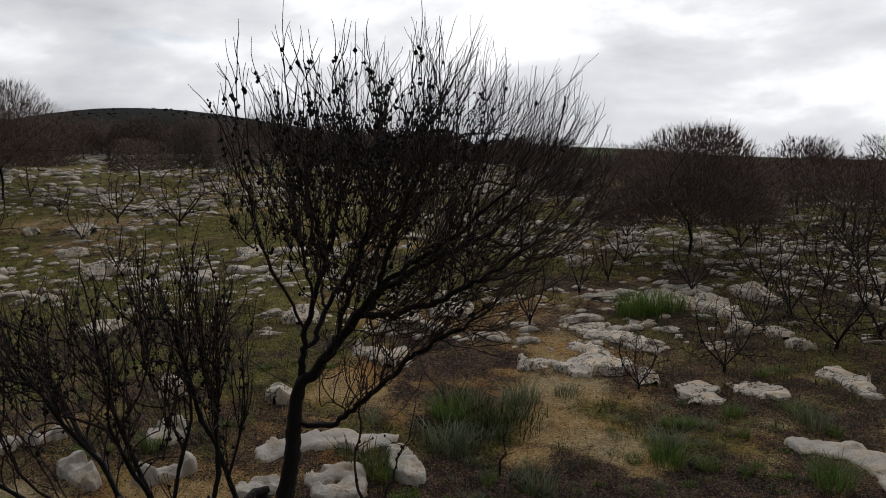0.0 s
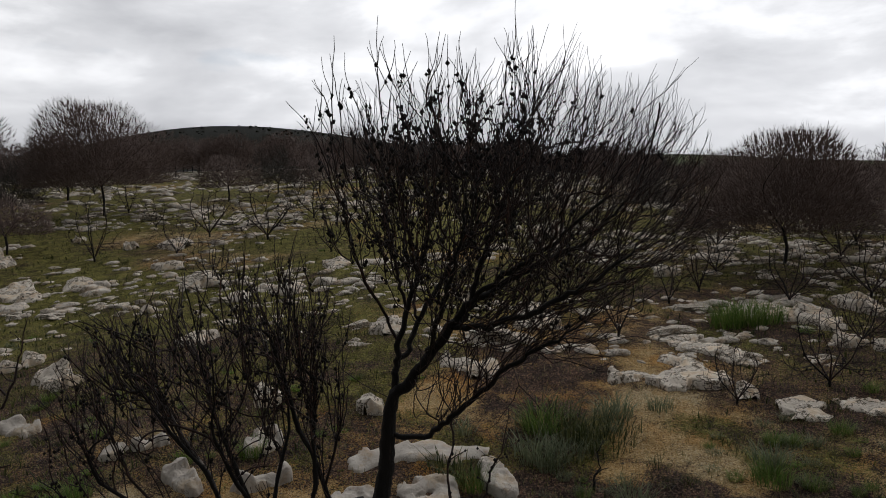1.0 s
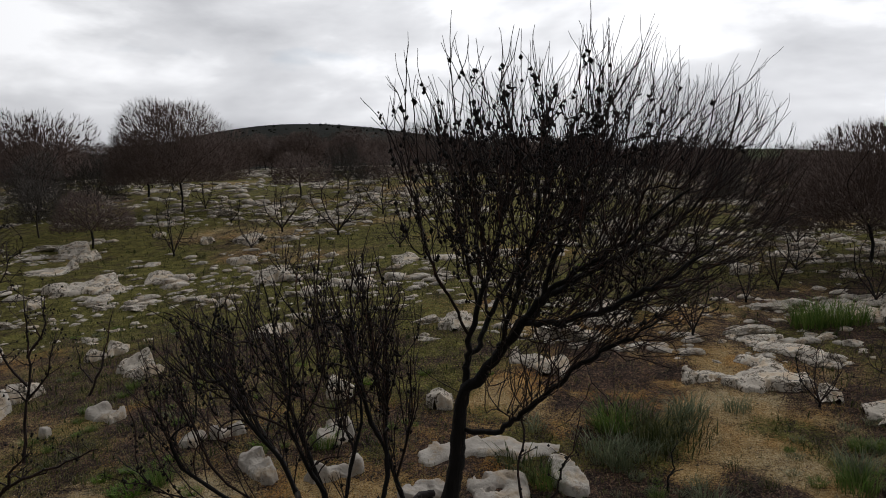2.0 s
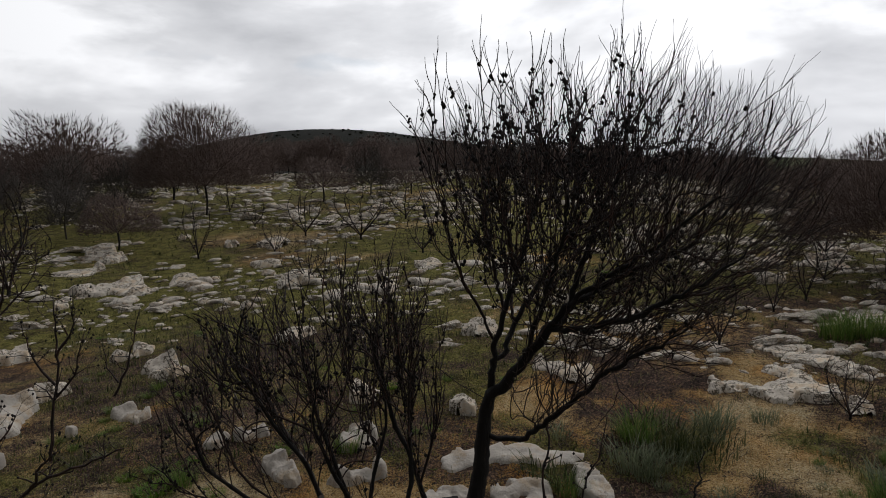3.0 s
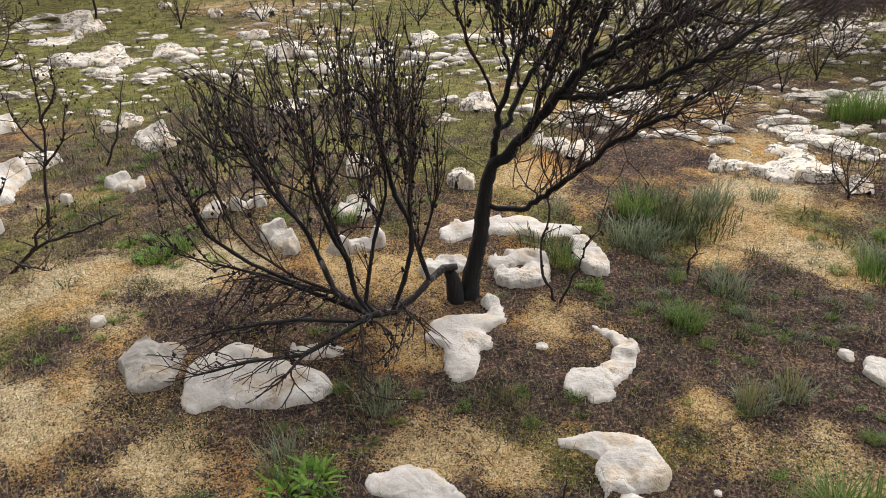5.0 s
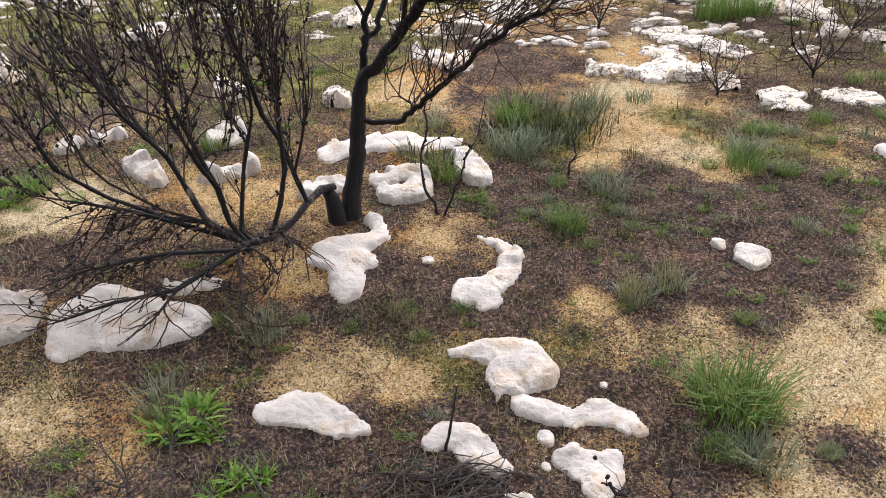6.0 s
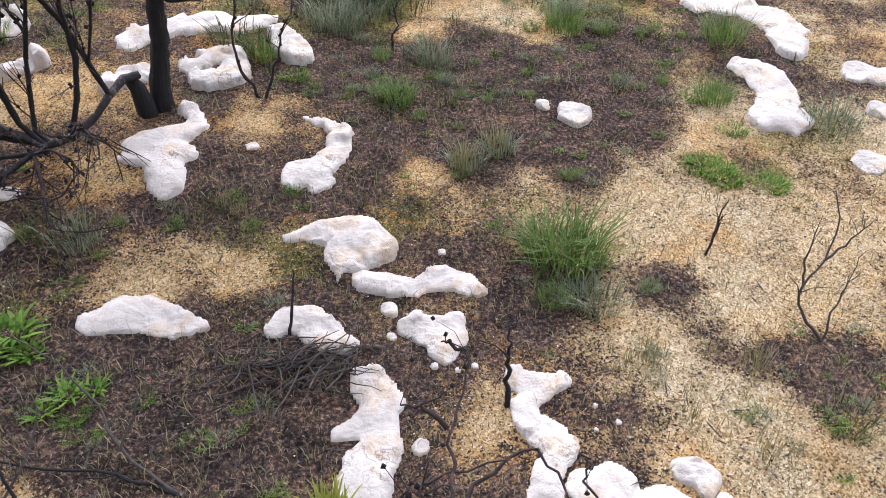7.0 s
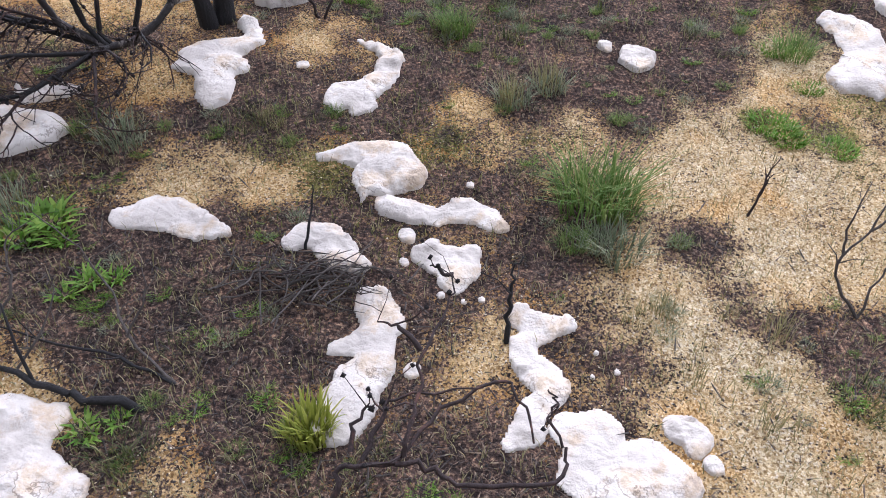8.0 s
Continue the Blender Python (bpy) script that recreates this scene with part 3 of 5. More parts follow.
limestone([(1.392, 4.737, 0.131)], 0.078, 68, 0.1)
limestone([(2.275, 5.067, 0.091), (2.397, 4.95, 0.099), (2.396, 4.764, 0.075)], 0.098, 69, 0.1)
limestone([(2.282, 5.553, 0.088)], 0.117, 70, 0.1)
limestone([(1.113, 4.959, 0.09)], 0.117, 71, 0.1)
limestone([(1.172, 5.595, 0.102), (1.294, 5.601, 0.049)], 0.117, 72, 0.1)
limestone([(1.987, 5.922, 0.137)], 0.117, 73, 0.1)
limestone([(2.232, 5.793, 0.092)], 0.117, 74, 0.1)
limestone([(3.297, 6.712, 0.167)], 0.137, 75, 0.1)
limestone([(0.978, 8.11, 0.148)], 0.146, 76, 0.1)
limestone([(1.658, 8.86, 0.161)], 0.137, 77, 0.1)
limestone([(0.091, 2.04, 0.017)], 0.020, 78)
limestone([(0.209, 1.932, 0.013)], 0.020, 79)
limestone([(0.275, 1.918, 0.011)], 0.015, 80)
limestone([(0.326, 1.93, 0.013)], 0.015, 81)
limestone([(0.149, 1.67, 0.027)], 0.030, 82)
limestone([(0.644, 1.764, 0.009)], 0.015, 83)
limestone([(0.629, 1.691, 0.009)], 0.015, 84)
limestone([(0.696, 1.709, 0.011)], 0.015, 85)
limestone([(0.273, 2.39, 0.015)], 0.015, 86)
limestone([(-0.399, 2.984, 0.026)], 0.015, 87)
limestone([(-2.234, 2.594, 0.036)], 0.050, 88)


def loose_boulder(seed, fine):
    """A weathered low boulder about 1 m wide, flat below, for the stony slope."""
    rng = random.Random(seed)
    bm = bmesh.new()
    bmesh.ops.create_icosphere(bm, subdivisions=fine, radius=0.5)
    off = Vector((rng.uniform(0, 50), rng.uniform(0, 50), seed * 3.1))
    for v in bm.verts:
        p = v.co * 2
        d = 1 + 0.75 * noise.noise(p * 1.05 + off) + 0.5 * noise.noise(p * 2.3 + off) + 0.28 * noise.noise(p * 5 + off)
        d -= 0.75 * max(0, 0.22 - abs(noise.noise(p * 1.7 - off))) + 0.8 * max(0, 0.16 - abs(noise.noise(p * 3.3 + 2 * off)))
        v.co = v.co * max(d, 0.35)
        z = min(v.co.z, 0.34 + 0.3 * v.co.x - 0.2 * v.co.y, 0.4 - 0.5 * v.co.x) * 0.95
        # worn ledges
        z += 0.035 * math.sin(26 * z + 5 * noise.noise(p + off))
        v.co.z = max(z, -0.12) + 0.03
    bmesh.ops.smooth_vert(bm, verts=bm.verts, factor=0.15, use_axis_x=True, use_axis_y=True, use_axis_z=True)
    me = bpy.data.meshes.new("boulder")
    bm.to_mesh(me)
    bm.free()
    me.materials.append(LIMESTONE)
    me.polygons.foreach_set("use_smooth", [True] * len(me.polygons))
    return me


def boulder_spot(rng, near, far, power):
    while True:
        y = near + (far - near) * rng.random() ** power
        x = rng.uniform(-0.95 * y - 1, 0.62 * y + 0.5)
        if y < 9 and -9 < x < 3.5 and rng.random() < 0.5:
            continue
        if float(rough(x, y, 2.6, 31, 3)) < -0.12 + rng.uniform(-0.22, 0.3) or (x > 2 and rng.random() < 0.3):
            continue
        return x, y


def boulder_pose(rng, x, y, s):
    turn = pose(x, y, lie(x, y) - 0.01, rng.uniform(-7, 7), rng.uniform(-7, 7), rng.gauss(0, 30))
    return turn @ Matrix.Diagonal((s * rng.uniform(0.9, 2.0), s * rng.uniform(0.8, 1.3), s * rng.uniform(0.55, 1.0), 1))


def scatter_boulders():
    rng = random.Random(4)
    shapes = [loose_boulder(s, 4) for s in range(1, 11)]
    for _ in range(260):
        x, y = boulder_spot(rng, 5.4, 17, 1.1)
        ob = new("limestone_rock", shapes[rng.randrange(10)])
        ob.matrix_basis = boulder_pose(rng, x, y, rng.uniform(0.08, 0.20) * (1.6 if rng.random() < 0.13 else 1))
        ob["grey"] = rng.choice((0.0, 0.0, 0.0, 0.2))
        ob["worn"] = 0.9
        tagged(ob, "pale grey limestone boulder on a mossy slope", "rock", "boulders on the slope")
    # the stones past counting
    lumps = [loose_boulder(s, 2) for s in range(21, 29)]
    data = [(np.array([v.co for v in me.vertices]), np.array([p.vertices[:] for p in me.polygons])) for me in lumps]
    verts, faces, count = [], [], 0
    for n in range(4800):
        if n % 5 == 2 and n % 2:
            x, y = boulder_spot(rng, 11, 24, 1.0)
            s = rng.uniform(0.09, 0.2)
        elif n % 5 < 2:
            x, y = boulder_spot(rng, 5.5, 12, 1.0)
            s = rng.uniform(0.03, 0.12)
        else:
            x, y = boulder_spot(rng, 7, 44, 1.25)
            s = rng.uniform(0.09, 0.24) * (1 + 0.012 * y)
        m = np.array(boulder_pose(rng, x, y, s))
        v, f = data[n % 8]
        verts.append(v @ m[:3, :3].T + m[:3, 3])
        faces.append(f + count)
        count += len(v)
    ob = piece("scattered_stones", np.concatenate(verts), np.concatenate(faces), LIMESTONE)
    ob["grey"] = 0.0
    ob["worn"] = 0.6
    tagged(ob, "countless pale limestone stones strewn over the slope", "stones", kind="stuff")


scatter_boulders()


# ---- burnt trees and shrubs ----
def lay(seeds, step, start=None):
    """Nodes along seed lines; a later line starts from the node nearest to its first point."""
    nodes, parent = (list(start[0]), list(start[1])) if start else ([], [])
    for line in seeds:
        prev = -1
        if nodes:
            prev = int(np.argmin(np.linalg.norm(np.array(nodes) - np.array(line[0]), axis=1)))
        pts = [np.array(p, float) for p in line]
        for k in range(0 if prev < 0 else 1, len(pts)):
            a = nodes[prev] if prev >= 0 else pts[k]
            n = max(1, int(np.ceil(np.linalg.norm(pts[k] - a) / step)))
            for j in range(1, n + 1):
                nodes.append(a + (pts[k] - a) * j / n)
                parent.append(prev)
                prev = len(nodes) - 1
    return nodes, parent


def switches(pos, parent, rng, step, picks, way_at, length_at, forks, within, wild=0.11):
    """Long slender shoots from the picked nodes, each bending towards the way of its place and forking narrowly."""
    nodes, parent = list(pos), list(parent)

    def shoot(i, way, length, level):
        n = max(3, int(length / step))
        for k in range(n):
            pull = Vector(way_at(nodes[i]))
            way = (way + 0.10 * pull.normalized() + Vector([rng.gauss(0, wild) for _ in range(3)])).normalized()
            at = nodes[i] + step * np.array(way)
            if not within(at):
                return
            nodes.append(at)
            parent.append(i)
            i = len(nodes) - 1
            if level and k > 1 and rng.random() < 0.15:
                shoot(i, (way + Vector([rng.gauss(0, 0.38) for _ in range(3)])).normalized(), length * rng.uniform(0.35, 0.75), level - 1)
        if level:
            for _ in range(2):
                shoot(i, (way + Vector([rng.gauss(0, 0.3) for _ in range(3)])).normalized(), length * rng.uniform(0.45, 0.9), level - 1)

    for i in picks:
        way = Vector(nodes[i] - nodes[parent[i]]).normalized() * 0.7 + Vector(way_at(nodes[i])) + Vector([rng.gauss(0, 0.34) for _ in range(3)])
        shoot(i, way.normalized(), length_at(nodes[i]) * rng.uniform(0.7, 1.25), forks)
    return np.array(nodes), parent


def grow(seeds, targets, step, reach, kill, lean, rounds=260, limit=9000, stiff=0.55):
    """Branches that grow from seed lines towards target points; lean: a steady pull, or one for each place. Gives nodes and each one's parent."""
    nodes, parent = lay(seeds, step)
    pos = np.zeros((limit + 4000, 3))
    pos[: len(nodes)] = nodes
    n = len(nodes)
    kids = [[] for _ in range(limit + 4000)]
    for i, p in enumerate(parent):
        if p >= 0:
            kids[p].append(i)
    targets = np.array(targets, float)
    d = np.linalg.norm(targets[:, None] - pos[None, :n], axis=2)
    best, dist = d.argmin(1), d.min(1)
    for _ in range(rounds):
        live = dist < reach
        if not live.any() or n > limit:
            break
        way = targets - pos[best]
        way /= np.maximum(np.linalg.norm(way, axis=1, keepdims=True), 1e-6)
        pull = {}
        for b, wv in zip(best[live], way[live]):
            pull[b] = pull.get(b, 0) + wv
        first = n
        for b, v in pull.items():
            v = v / max(np.linalg.norm(v), 1e-6) + np.array(lean(pos[b]) if callable(lean) else lean, float)
            if parent[b] >= 0:
                v = v + stiff * (pos[b] - pos[parent[b]]) / step
            p = pos[b] + step * v / max(np.linalg.norm(v), 1e-6)
            if any(np.linalg.norm(pos[c] - p) < 0.45 * step for c in kids[b]) or len(kids[b]) > 3:
                continue
            pos[n] = p
            parent.append(b)
            kids[b].append(n)
            n += 1
        if n == first:
            break
        d = np.linalg.norm(targets[:, None] - pos[None, first:n], axis=2)
        near = d.min(1)
        swap = near < dist
        best, dist = np.where(swap, first + d.argmin(1), best), np.minimum(dist, near)
        left = dist > kill
        targets, best, dist = targets[left], best[left], dist[left]
        if not len(targets):
            break
    return pos[:n].copy(), parent


def sprout(pos, parent, rng, count, length, up, spread):
    """Fine whips at the branch tips."""
    kids = set(parent)
    pos, parent = list(pos), list(parent)
    for i in range(len(parent)):
        if i in kids:
            continue
        for _ in range(count):
            way = Vector(pos[i] - pos[parent[i]]).normalized()
            way = (way + Vector((rng.gauss(0, spread), rng.gauss(0, spread), up + rng.gauss(0, spread)))).normalized()
            prev, at, n = i, Vector(pos[i]), rng.randint(4, 6)
            full = rng.uniform(0.4, 1.2) * length
            for _ in range(n):
                way = (way + Vector((rng.gauss(0, 0.17), rng.gauss(0, 0.17), rng.gauss(0, 0.14)))).normalized()
                at = at + way * full / n
                pos.append(np.array(at))
                parent.append(prev)
                prev = len(pos) - 1
    return np.array(pos), parent


def chains(pos, parent, tip, power):
    """Runs of nodes, each following its thickest child, and the radius at every node."""
    n = len(parent)
    kids = [[] for _ in range(n)]
    for i, p in enumerate(parent):
        if p >= 0:
            kids[p].append(i)
    load = np.zeros(n)
    for i in range(n - 1, -1, -1):
        load[i] = sum(load[c] for c in kids[i]) if kids[i] else 1.0
    radius = tip * load ** (1 / power)
    runs = []
    stack = [i for i, p in enumerate(parent) if p < 0]
    while stack:
        i = stack.pop()
        run = [parent[i]] if parent[i] >= 0 else []
        while True:
            run.append(i)
            if not kids[i]:
                break
            order = sorted(kids[i], key=lambda c: -load[c])
            stack += order[1:]
            i = order[0]
        runs.append(run)
    return runs, radius


def tube(pos, radii, sides, verts, faces, knots=0.0, rng=None):
    """Adds one tapered branch to verts and faces."""
    pts = np.asarray(pos)
    way = np.gradient(pts, axis=0)
    way /= np.maximum(np.linalg.norm(way, axis=1, keepdims=True), 1e-9)
    side = np.cross(way[0], (0.31, 0.95, 0.05))
    first = len(verts)
    for k in range(len(pts)):
        side = side - way[k] * (side @ way[k])
        side /= max(np.linalg.norm(side), 1e-9)
        other = np.cross(way[k], side)
        for a in range(sides):
            w = 2 * math.pi * a / sides
            r = radii[k] * (1 + (knots * rng.uniform(-1, 1) if knots else 0))
            verts.append(pts[k] + r * (math.cos(w) * side + math.sin(w) * other))
    for k in range(len(pts) - 1):
        for a in range(sides):
            b = (a + 1) % sides
            p, q = first + k * sides, first + (k + 1) * sides
            faces.append((p + a, p + b, q + b, q + a))
    end = len(verts)
    faces.append(tuple(range(end - sides, end)))


def pod(at, r, rng, verts, faces):
    """One small woody capsule."""
    n = len(verts)
    t = rng.uniform(0, 6)
    for k in range(4):
        verts.append((at[0] + r * math.cos(t + k * 1.57), at[1] + r * math.sin(t + k * 1.57), at[2] + rng.uniform(-0.4, 0.4) * r))
    verts.append((at[0], at[1], at[2] + 1.3 * r))
    verts.append((at[0], at[1], at[2] - 1.1 * r))
    for k in range(4):
        faces.append((n + k, n + (k + 1) % 4, n + 4))
        faces.append((n + (k + 1) % 4, n + k, n + 5))


def woody(name, base, pos, parent, tip, power, rng, limb_over, mats, pods=0.0, pod_size=0.007, cap=None, pod_floor=0.0, base_r=0.0, pod_from=1.2, fade=None, slim=None, single=0):
    """A woody plant: trunk and limbs as parts of their own, the twigs joined, and its capsules, of which the first few hundred (single) are parts."""
    runs, radius = chains(pos, parent, tip, power)
    if slim:
        radius = radius * np.where(radius < 0.006, slim(pos), 1.0)
    reach = np.zeros(len(parent))
    for i in range(len(parent) - 1, 0, -1):
        if parent[i] >= 0:
            reach[parent[i]] = max(reach[parent[i]], reach[i] + 1)
    radius = radius * np.interp(reach, [0, 4], [0.6, 1.0])
    if cap:
        radius = np.minimum(radius, cap)
    root = new(name)
    root.location = base
    off = np.array(base)
    tv, tf = [], []
    order = sorted(runs, key=lambda r: -radius[r[min(1, len(r) - 1)]])
    for n, run in enumerate(order):
        rad = [radius[i] for i in run]
        if len(run) > 1 and run[0] == parent[run[1]]:
            rad[0] = min(rad[0], rad[1] * 1.25)
        pts = pos[run] - off
        if n == 0 or rad[min(1, len(rad) - 1)] > limb_over:
            v, f = [], []
            if n == 0 and base_r:
                high = np.array([max(p[2], 0) for p in pts])
                rad = list(np.maximum(rad, base_r * np.interp(high, [0, 0.05, 0.14, 0.42, 0.68, 0.95], [1.35, 1.15, 1.0, 0.86, 0.66, 0.1])))
            tube(pts, rad, 9 if n == 0 else 7, v, f, 0.10 if base_r else 0.22, rng)
            piece("trunk" if n == 0 else "limb", v, f, mats[3] if n == 0 and len(mats) > 3 else mats[0], root)
        elif len(run) > 1:
            tube(pts, rad, 5 if rad[0] > 0.006 else 3, tv, tf)
    twigs = piece("twigwork", tv, tf, mats[1], root)
    twigs["kind"] = "stuff"
    if pods:
        pv, pf, spots = [], [], []
        for i in range(len(pos)):
            if tip * pod_from < radius[i] < tip * 3.0 and reach[i] > 1 and pos[i][2] > pod_floor and rng.random() < pods * (min(1, max(0.12, (fade[1] - pos[i][0]) / (fade[1] - fade[0]))) if fade else 1):
                for _ in range(rng.randint(1, 3)):
                    spots.append((pos[i] - off + np.array([rng.gauss(0, 0.0055), rng.gauss(0, 0.0055), rng.gauss(0, 0.009)]), pod_size * rng.uniform(0.6, 1.3)))
        rng.shuffle(spots)
        if single:
            v, f = [], []
            pod((0, 0, 0), 1.0, rng, v, f)
            husk = mesh_of("capsule", v, f, mats[2], False)
            for at, r in spots[:single]:
                ob = new("capsule", husk)
                ob.parent = root
                ob.matrix_basis = pose(*at, rng.uniform(-40, 40), rng.uniform(-40, 40), rng.uniform(0, 360)) @ Matrix.Diagonal((r, r, r, 1))
        for at, r in spots[single:]:
            pod(at, r, rng, pv, pf)
        if pv:
            piece("capsule_cluster", pv, pf, mats[2], root)["kind"] = "stuff"
    return root


def in_outline(x, z, outline):
    hit = False
    for (x1, z1), (x2, z2) in zip(outline, outline[1:] + outline[:1]):
        if (z1 > z) != (z2 > z) and x < (x2 - x1) * (z - z1) / (z2 - z1) + x1:
            hit = not hit
    return hit


def crown(rng, outline, middle, half, count):
    """Points all through a crown with this outline seen from the front, middle(x, z) its y, half its half depth."""
    xs, zs = [p[0] for p in outline], [p[1] for p in outline]
    out = []
    while len(out) < count:
        x, z = rng.uniform(min(xs), max(xs)), rng.uniform(min(zs), max(zs))
        if not in_outline(x, z, outline):
            continue
        rim = min(math.hypot(x - a, z - b) for a, b in outline)
        depth = half * math.sqrt(min(1, 0.25 + rim / half))
        out.append((x, middle + depth * rng.uniform(-1, 1), z))
    return out


def windswept_tree():
    rng = random.Random(11)
    b = lie(-0.78, 3.27)
    head = [(-0.88, 1.44), (-0.92, 1.72), (-0.84, 1.88), (-0.70, 1.98), (-0.50, 2.00), (-0.28, 2.02), (-0.06, 2.08), (0.12, 1.98), (0.24, 1.84), (0.44, 1.82), (0.52, 1.68),
            (0.58, 1.50), (0.62, 1.32), (0.52, 1.16), (0.30, 1.00), (0.10, 0.84), (-0.14, 0.80), (-0.34, 0.84), (-0.52, 0.94), (-0.68, 1.06), (-0.82, 1.20)]
    targets = [p for p in crown(rng, head, 3.27, 0.5, 1500) if p[2] < 1.62 and rng.random() < 0.6 + 0.4 * (p[0] + 0.9)]
    # fine twigs that hang about the low branch
    targets += [(x, 3.16 + rng.uniform(-0.28, 0.28) * (x + 0.85), 0.48 + 0.46 * (x + 0.62) + rng.uniform(-0.03, 0.36)) for x in (rng.uniform(-0.58, 0.25) for _ in range(330))]
    seeds = [
        [(-0.79, 3.27, b - 0.05), (-0.775, 3.27, 0.05), (-0.763, 3.27, 0.12), (-0.724, 3.27, 0.30), (-0.712, 3.27, 0.43), (-0.698, 3.27, 0.535), (-0.673, 3.27, 0.617)],
        [(-0.673, 3.27, 0.617), (-0.66, 3.27, 0.737), (-0.641, 3.27, 0.858), (-0.60, 3.27, 0.97), (-0.545, 3.27, 1.13), (-0.505, 3.28, 1.27), (-0.47, 3.29, 1.42), (-0.41, 3.3, 1.56)],
        [(-0.673, 3.27, 0.617), (-0.587, 3.25, 0.697), (-0.502, 3.23, 0.80), (-0.409, 3.2, 0.915), (-0.311, 3.17, 1.034), (-0.166, 3.14, 1.137), (0.02, 3.12, 1.26)],
        [(-0.712, 3.27, 0.43), (-0.62, 3.25, 0.43), (-0.516, 3.22, 0.458), (-0.394, 3.18, 0.559), (-0.293, 3.16, 0.643), (-0.197, 3.14, 0.746), (-0.083, 3.12, 0.824), (0.054, 3.1, 0.90)],
        [(-0.66, 3.27, 0.72), (-0.615, 3.32, 0.80), (-0.581, 3.38, 0.913), (-0.506, 3.42, 1.03), (-0.444, 3.46, 1.143), (-0.34, 3.5, 1.3)],
        [(-0.641, 3.27, 0.84), (-0.686, 3.25, 0.954), (-0.74, 3.22, 1.07), (-0.80, 3.2, 1.22), (-0.83, 3.2, 1.40)],
        [(-0.60, 3.27, 0.97), (-0.64, 3.3, 1.12), (-0.68, 3.33, 1.30), (-0.70, 3.35, 1.50)],
        [(-0.581, 3.38, 0.913), (-0.62, 3.46, 1.06), (-0.66, 3.52, 1.26)],
        [(-0.502, 3.23, 0.80), (-0.44, 3.1, 0.95), (-0.37, 3.0, 1.13), (-0.30, 2.94, 1.32)],
        [(-0.409, 3.2, 0.915), (-0.30, 3.3, 1.02), (-0.12, 3.4, 1.12), (0.12, 3.46, 1.22)],
        [(-0.311, 3.17, 1.034), (-0.25, 3.16, 1.22), (-0.17, 3.16, 1.42), (-0.08, 3.16, 1.6)],
        [(-0.545, 3.27, 1.13), (-0.54, 3.14, 1.28), (-0.56, 3.06, 1.46)],
        [(-0.409, 3.2, 0.915), (-0.24, 3.08, 0.95), (-0.05, 2.98, 1.02), (0.14, 2.94, 1.12)],
    ]

    def way(p):
        lee, high = min(1.0, max(0.0, (p[0] + 0.78) / 1.1)), min(1.0, max(0.0, (p[2] - 1.0) / 0.6))
        return (-0.14 + lee * (1.0 - 0.42 * high), 0, 0.55 + 0.5 * high)

    def within(p):
        slack = 1.08 + 0.09 * math.sin(37 * p[0] + 23 * p[1]) + 0.08 * math.sin(71 * p[0] - 53 * p[1])
        low = 0.42 < p[2] - 0.42 * (p[0] + 0.62) < 0.86 and -0.62 < p[0] < 0.25
        return (low or in_outline(-0.2 + (p[0] + 0.2) / slack, 1.25 + (p[2] - 1.25) / slack, head)) and abs(p[1] - 3.27) < 0.6

    pos, parent = grow(seeds, targets, 0.03, 0.45, 0.062, lambda p: [0.45 * v for v in way(p)], limit=5000, stiff=1.1)
    pos[30:] += np.random.default_rng(5).normal(0, 0.005, pos[30:].shape)
    # a thin branch low on the windward side
    lines = [[(-0.698, 3.27, 0.58), (-0.808, 3.25, 0.664), (-0.886, 3.22, 0.736), (-0.94, 3.2, 0.846), (-0.968, 3.18, 0.98)], [(-0.886, 3.22, 0.736), (-0.87, 3.2, 0.86), (-0.88, 3.19, 1.0)]]
    nodes, parent = lay(lines, 0.028, (pos, parent))
    pos = np.array(nodes)
    kids = set(parent)
    picks = [i for i in range(40, len(pos)) if (i not in kids or rng.random() < 0.20 + 0.30 * min(1, max(0, pos[i][0] + 0.7))) and pos[i][2] > 0.86]
    picks += [i for i in range(40, len(pos)) if pos[i][2] < 0.86 and rng.random() < (0.05 if pos[i][0] < -0.75 else 0.5 if pos[i][0] > -0.55 else 0)]
    pos, parent = switches(pos, parent, rng, 0.026, picks, way, lambda p: 0.15 + 0.15 * min(1, max(0, (p[2] - 0.8) / 0.5)), 1, within)
    root = woody("burnt_tree", (-0.78, 3.27, b), pos, parent, 0.0018, 3.0, rng, 0.0095, (CHAR, TWIG, CAPSULE), 0.17, 0.0085, cap=0.036, pod_floor=0.95, base_r=0.038, pod_from=0.9,
                 fade=(-0.35, 0.35), slim=lambda p: np.interp(p[:, 0], [-0.3, 0.35], [1.0, 0.62]), single=300)
    v, f = [], []
    tube([(-0.035, -0.06, -0.06), (-0.045, -0.065, 0.04), (-0.055, -0.07, 0.11), (-0.075, -0.075, 0.15)], [0.040, 0.036, 0.034, 0.022], 9, v, f, 0.12, rng)
    piece("stump", v, f, CHAR, root, "charred snapped-off stump")
    return tagged(root, "fire-blackened windswept tree with bare twigs and seed capsules", "tree")


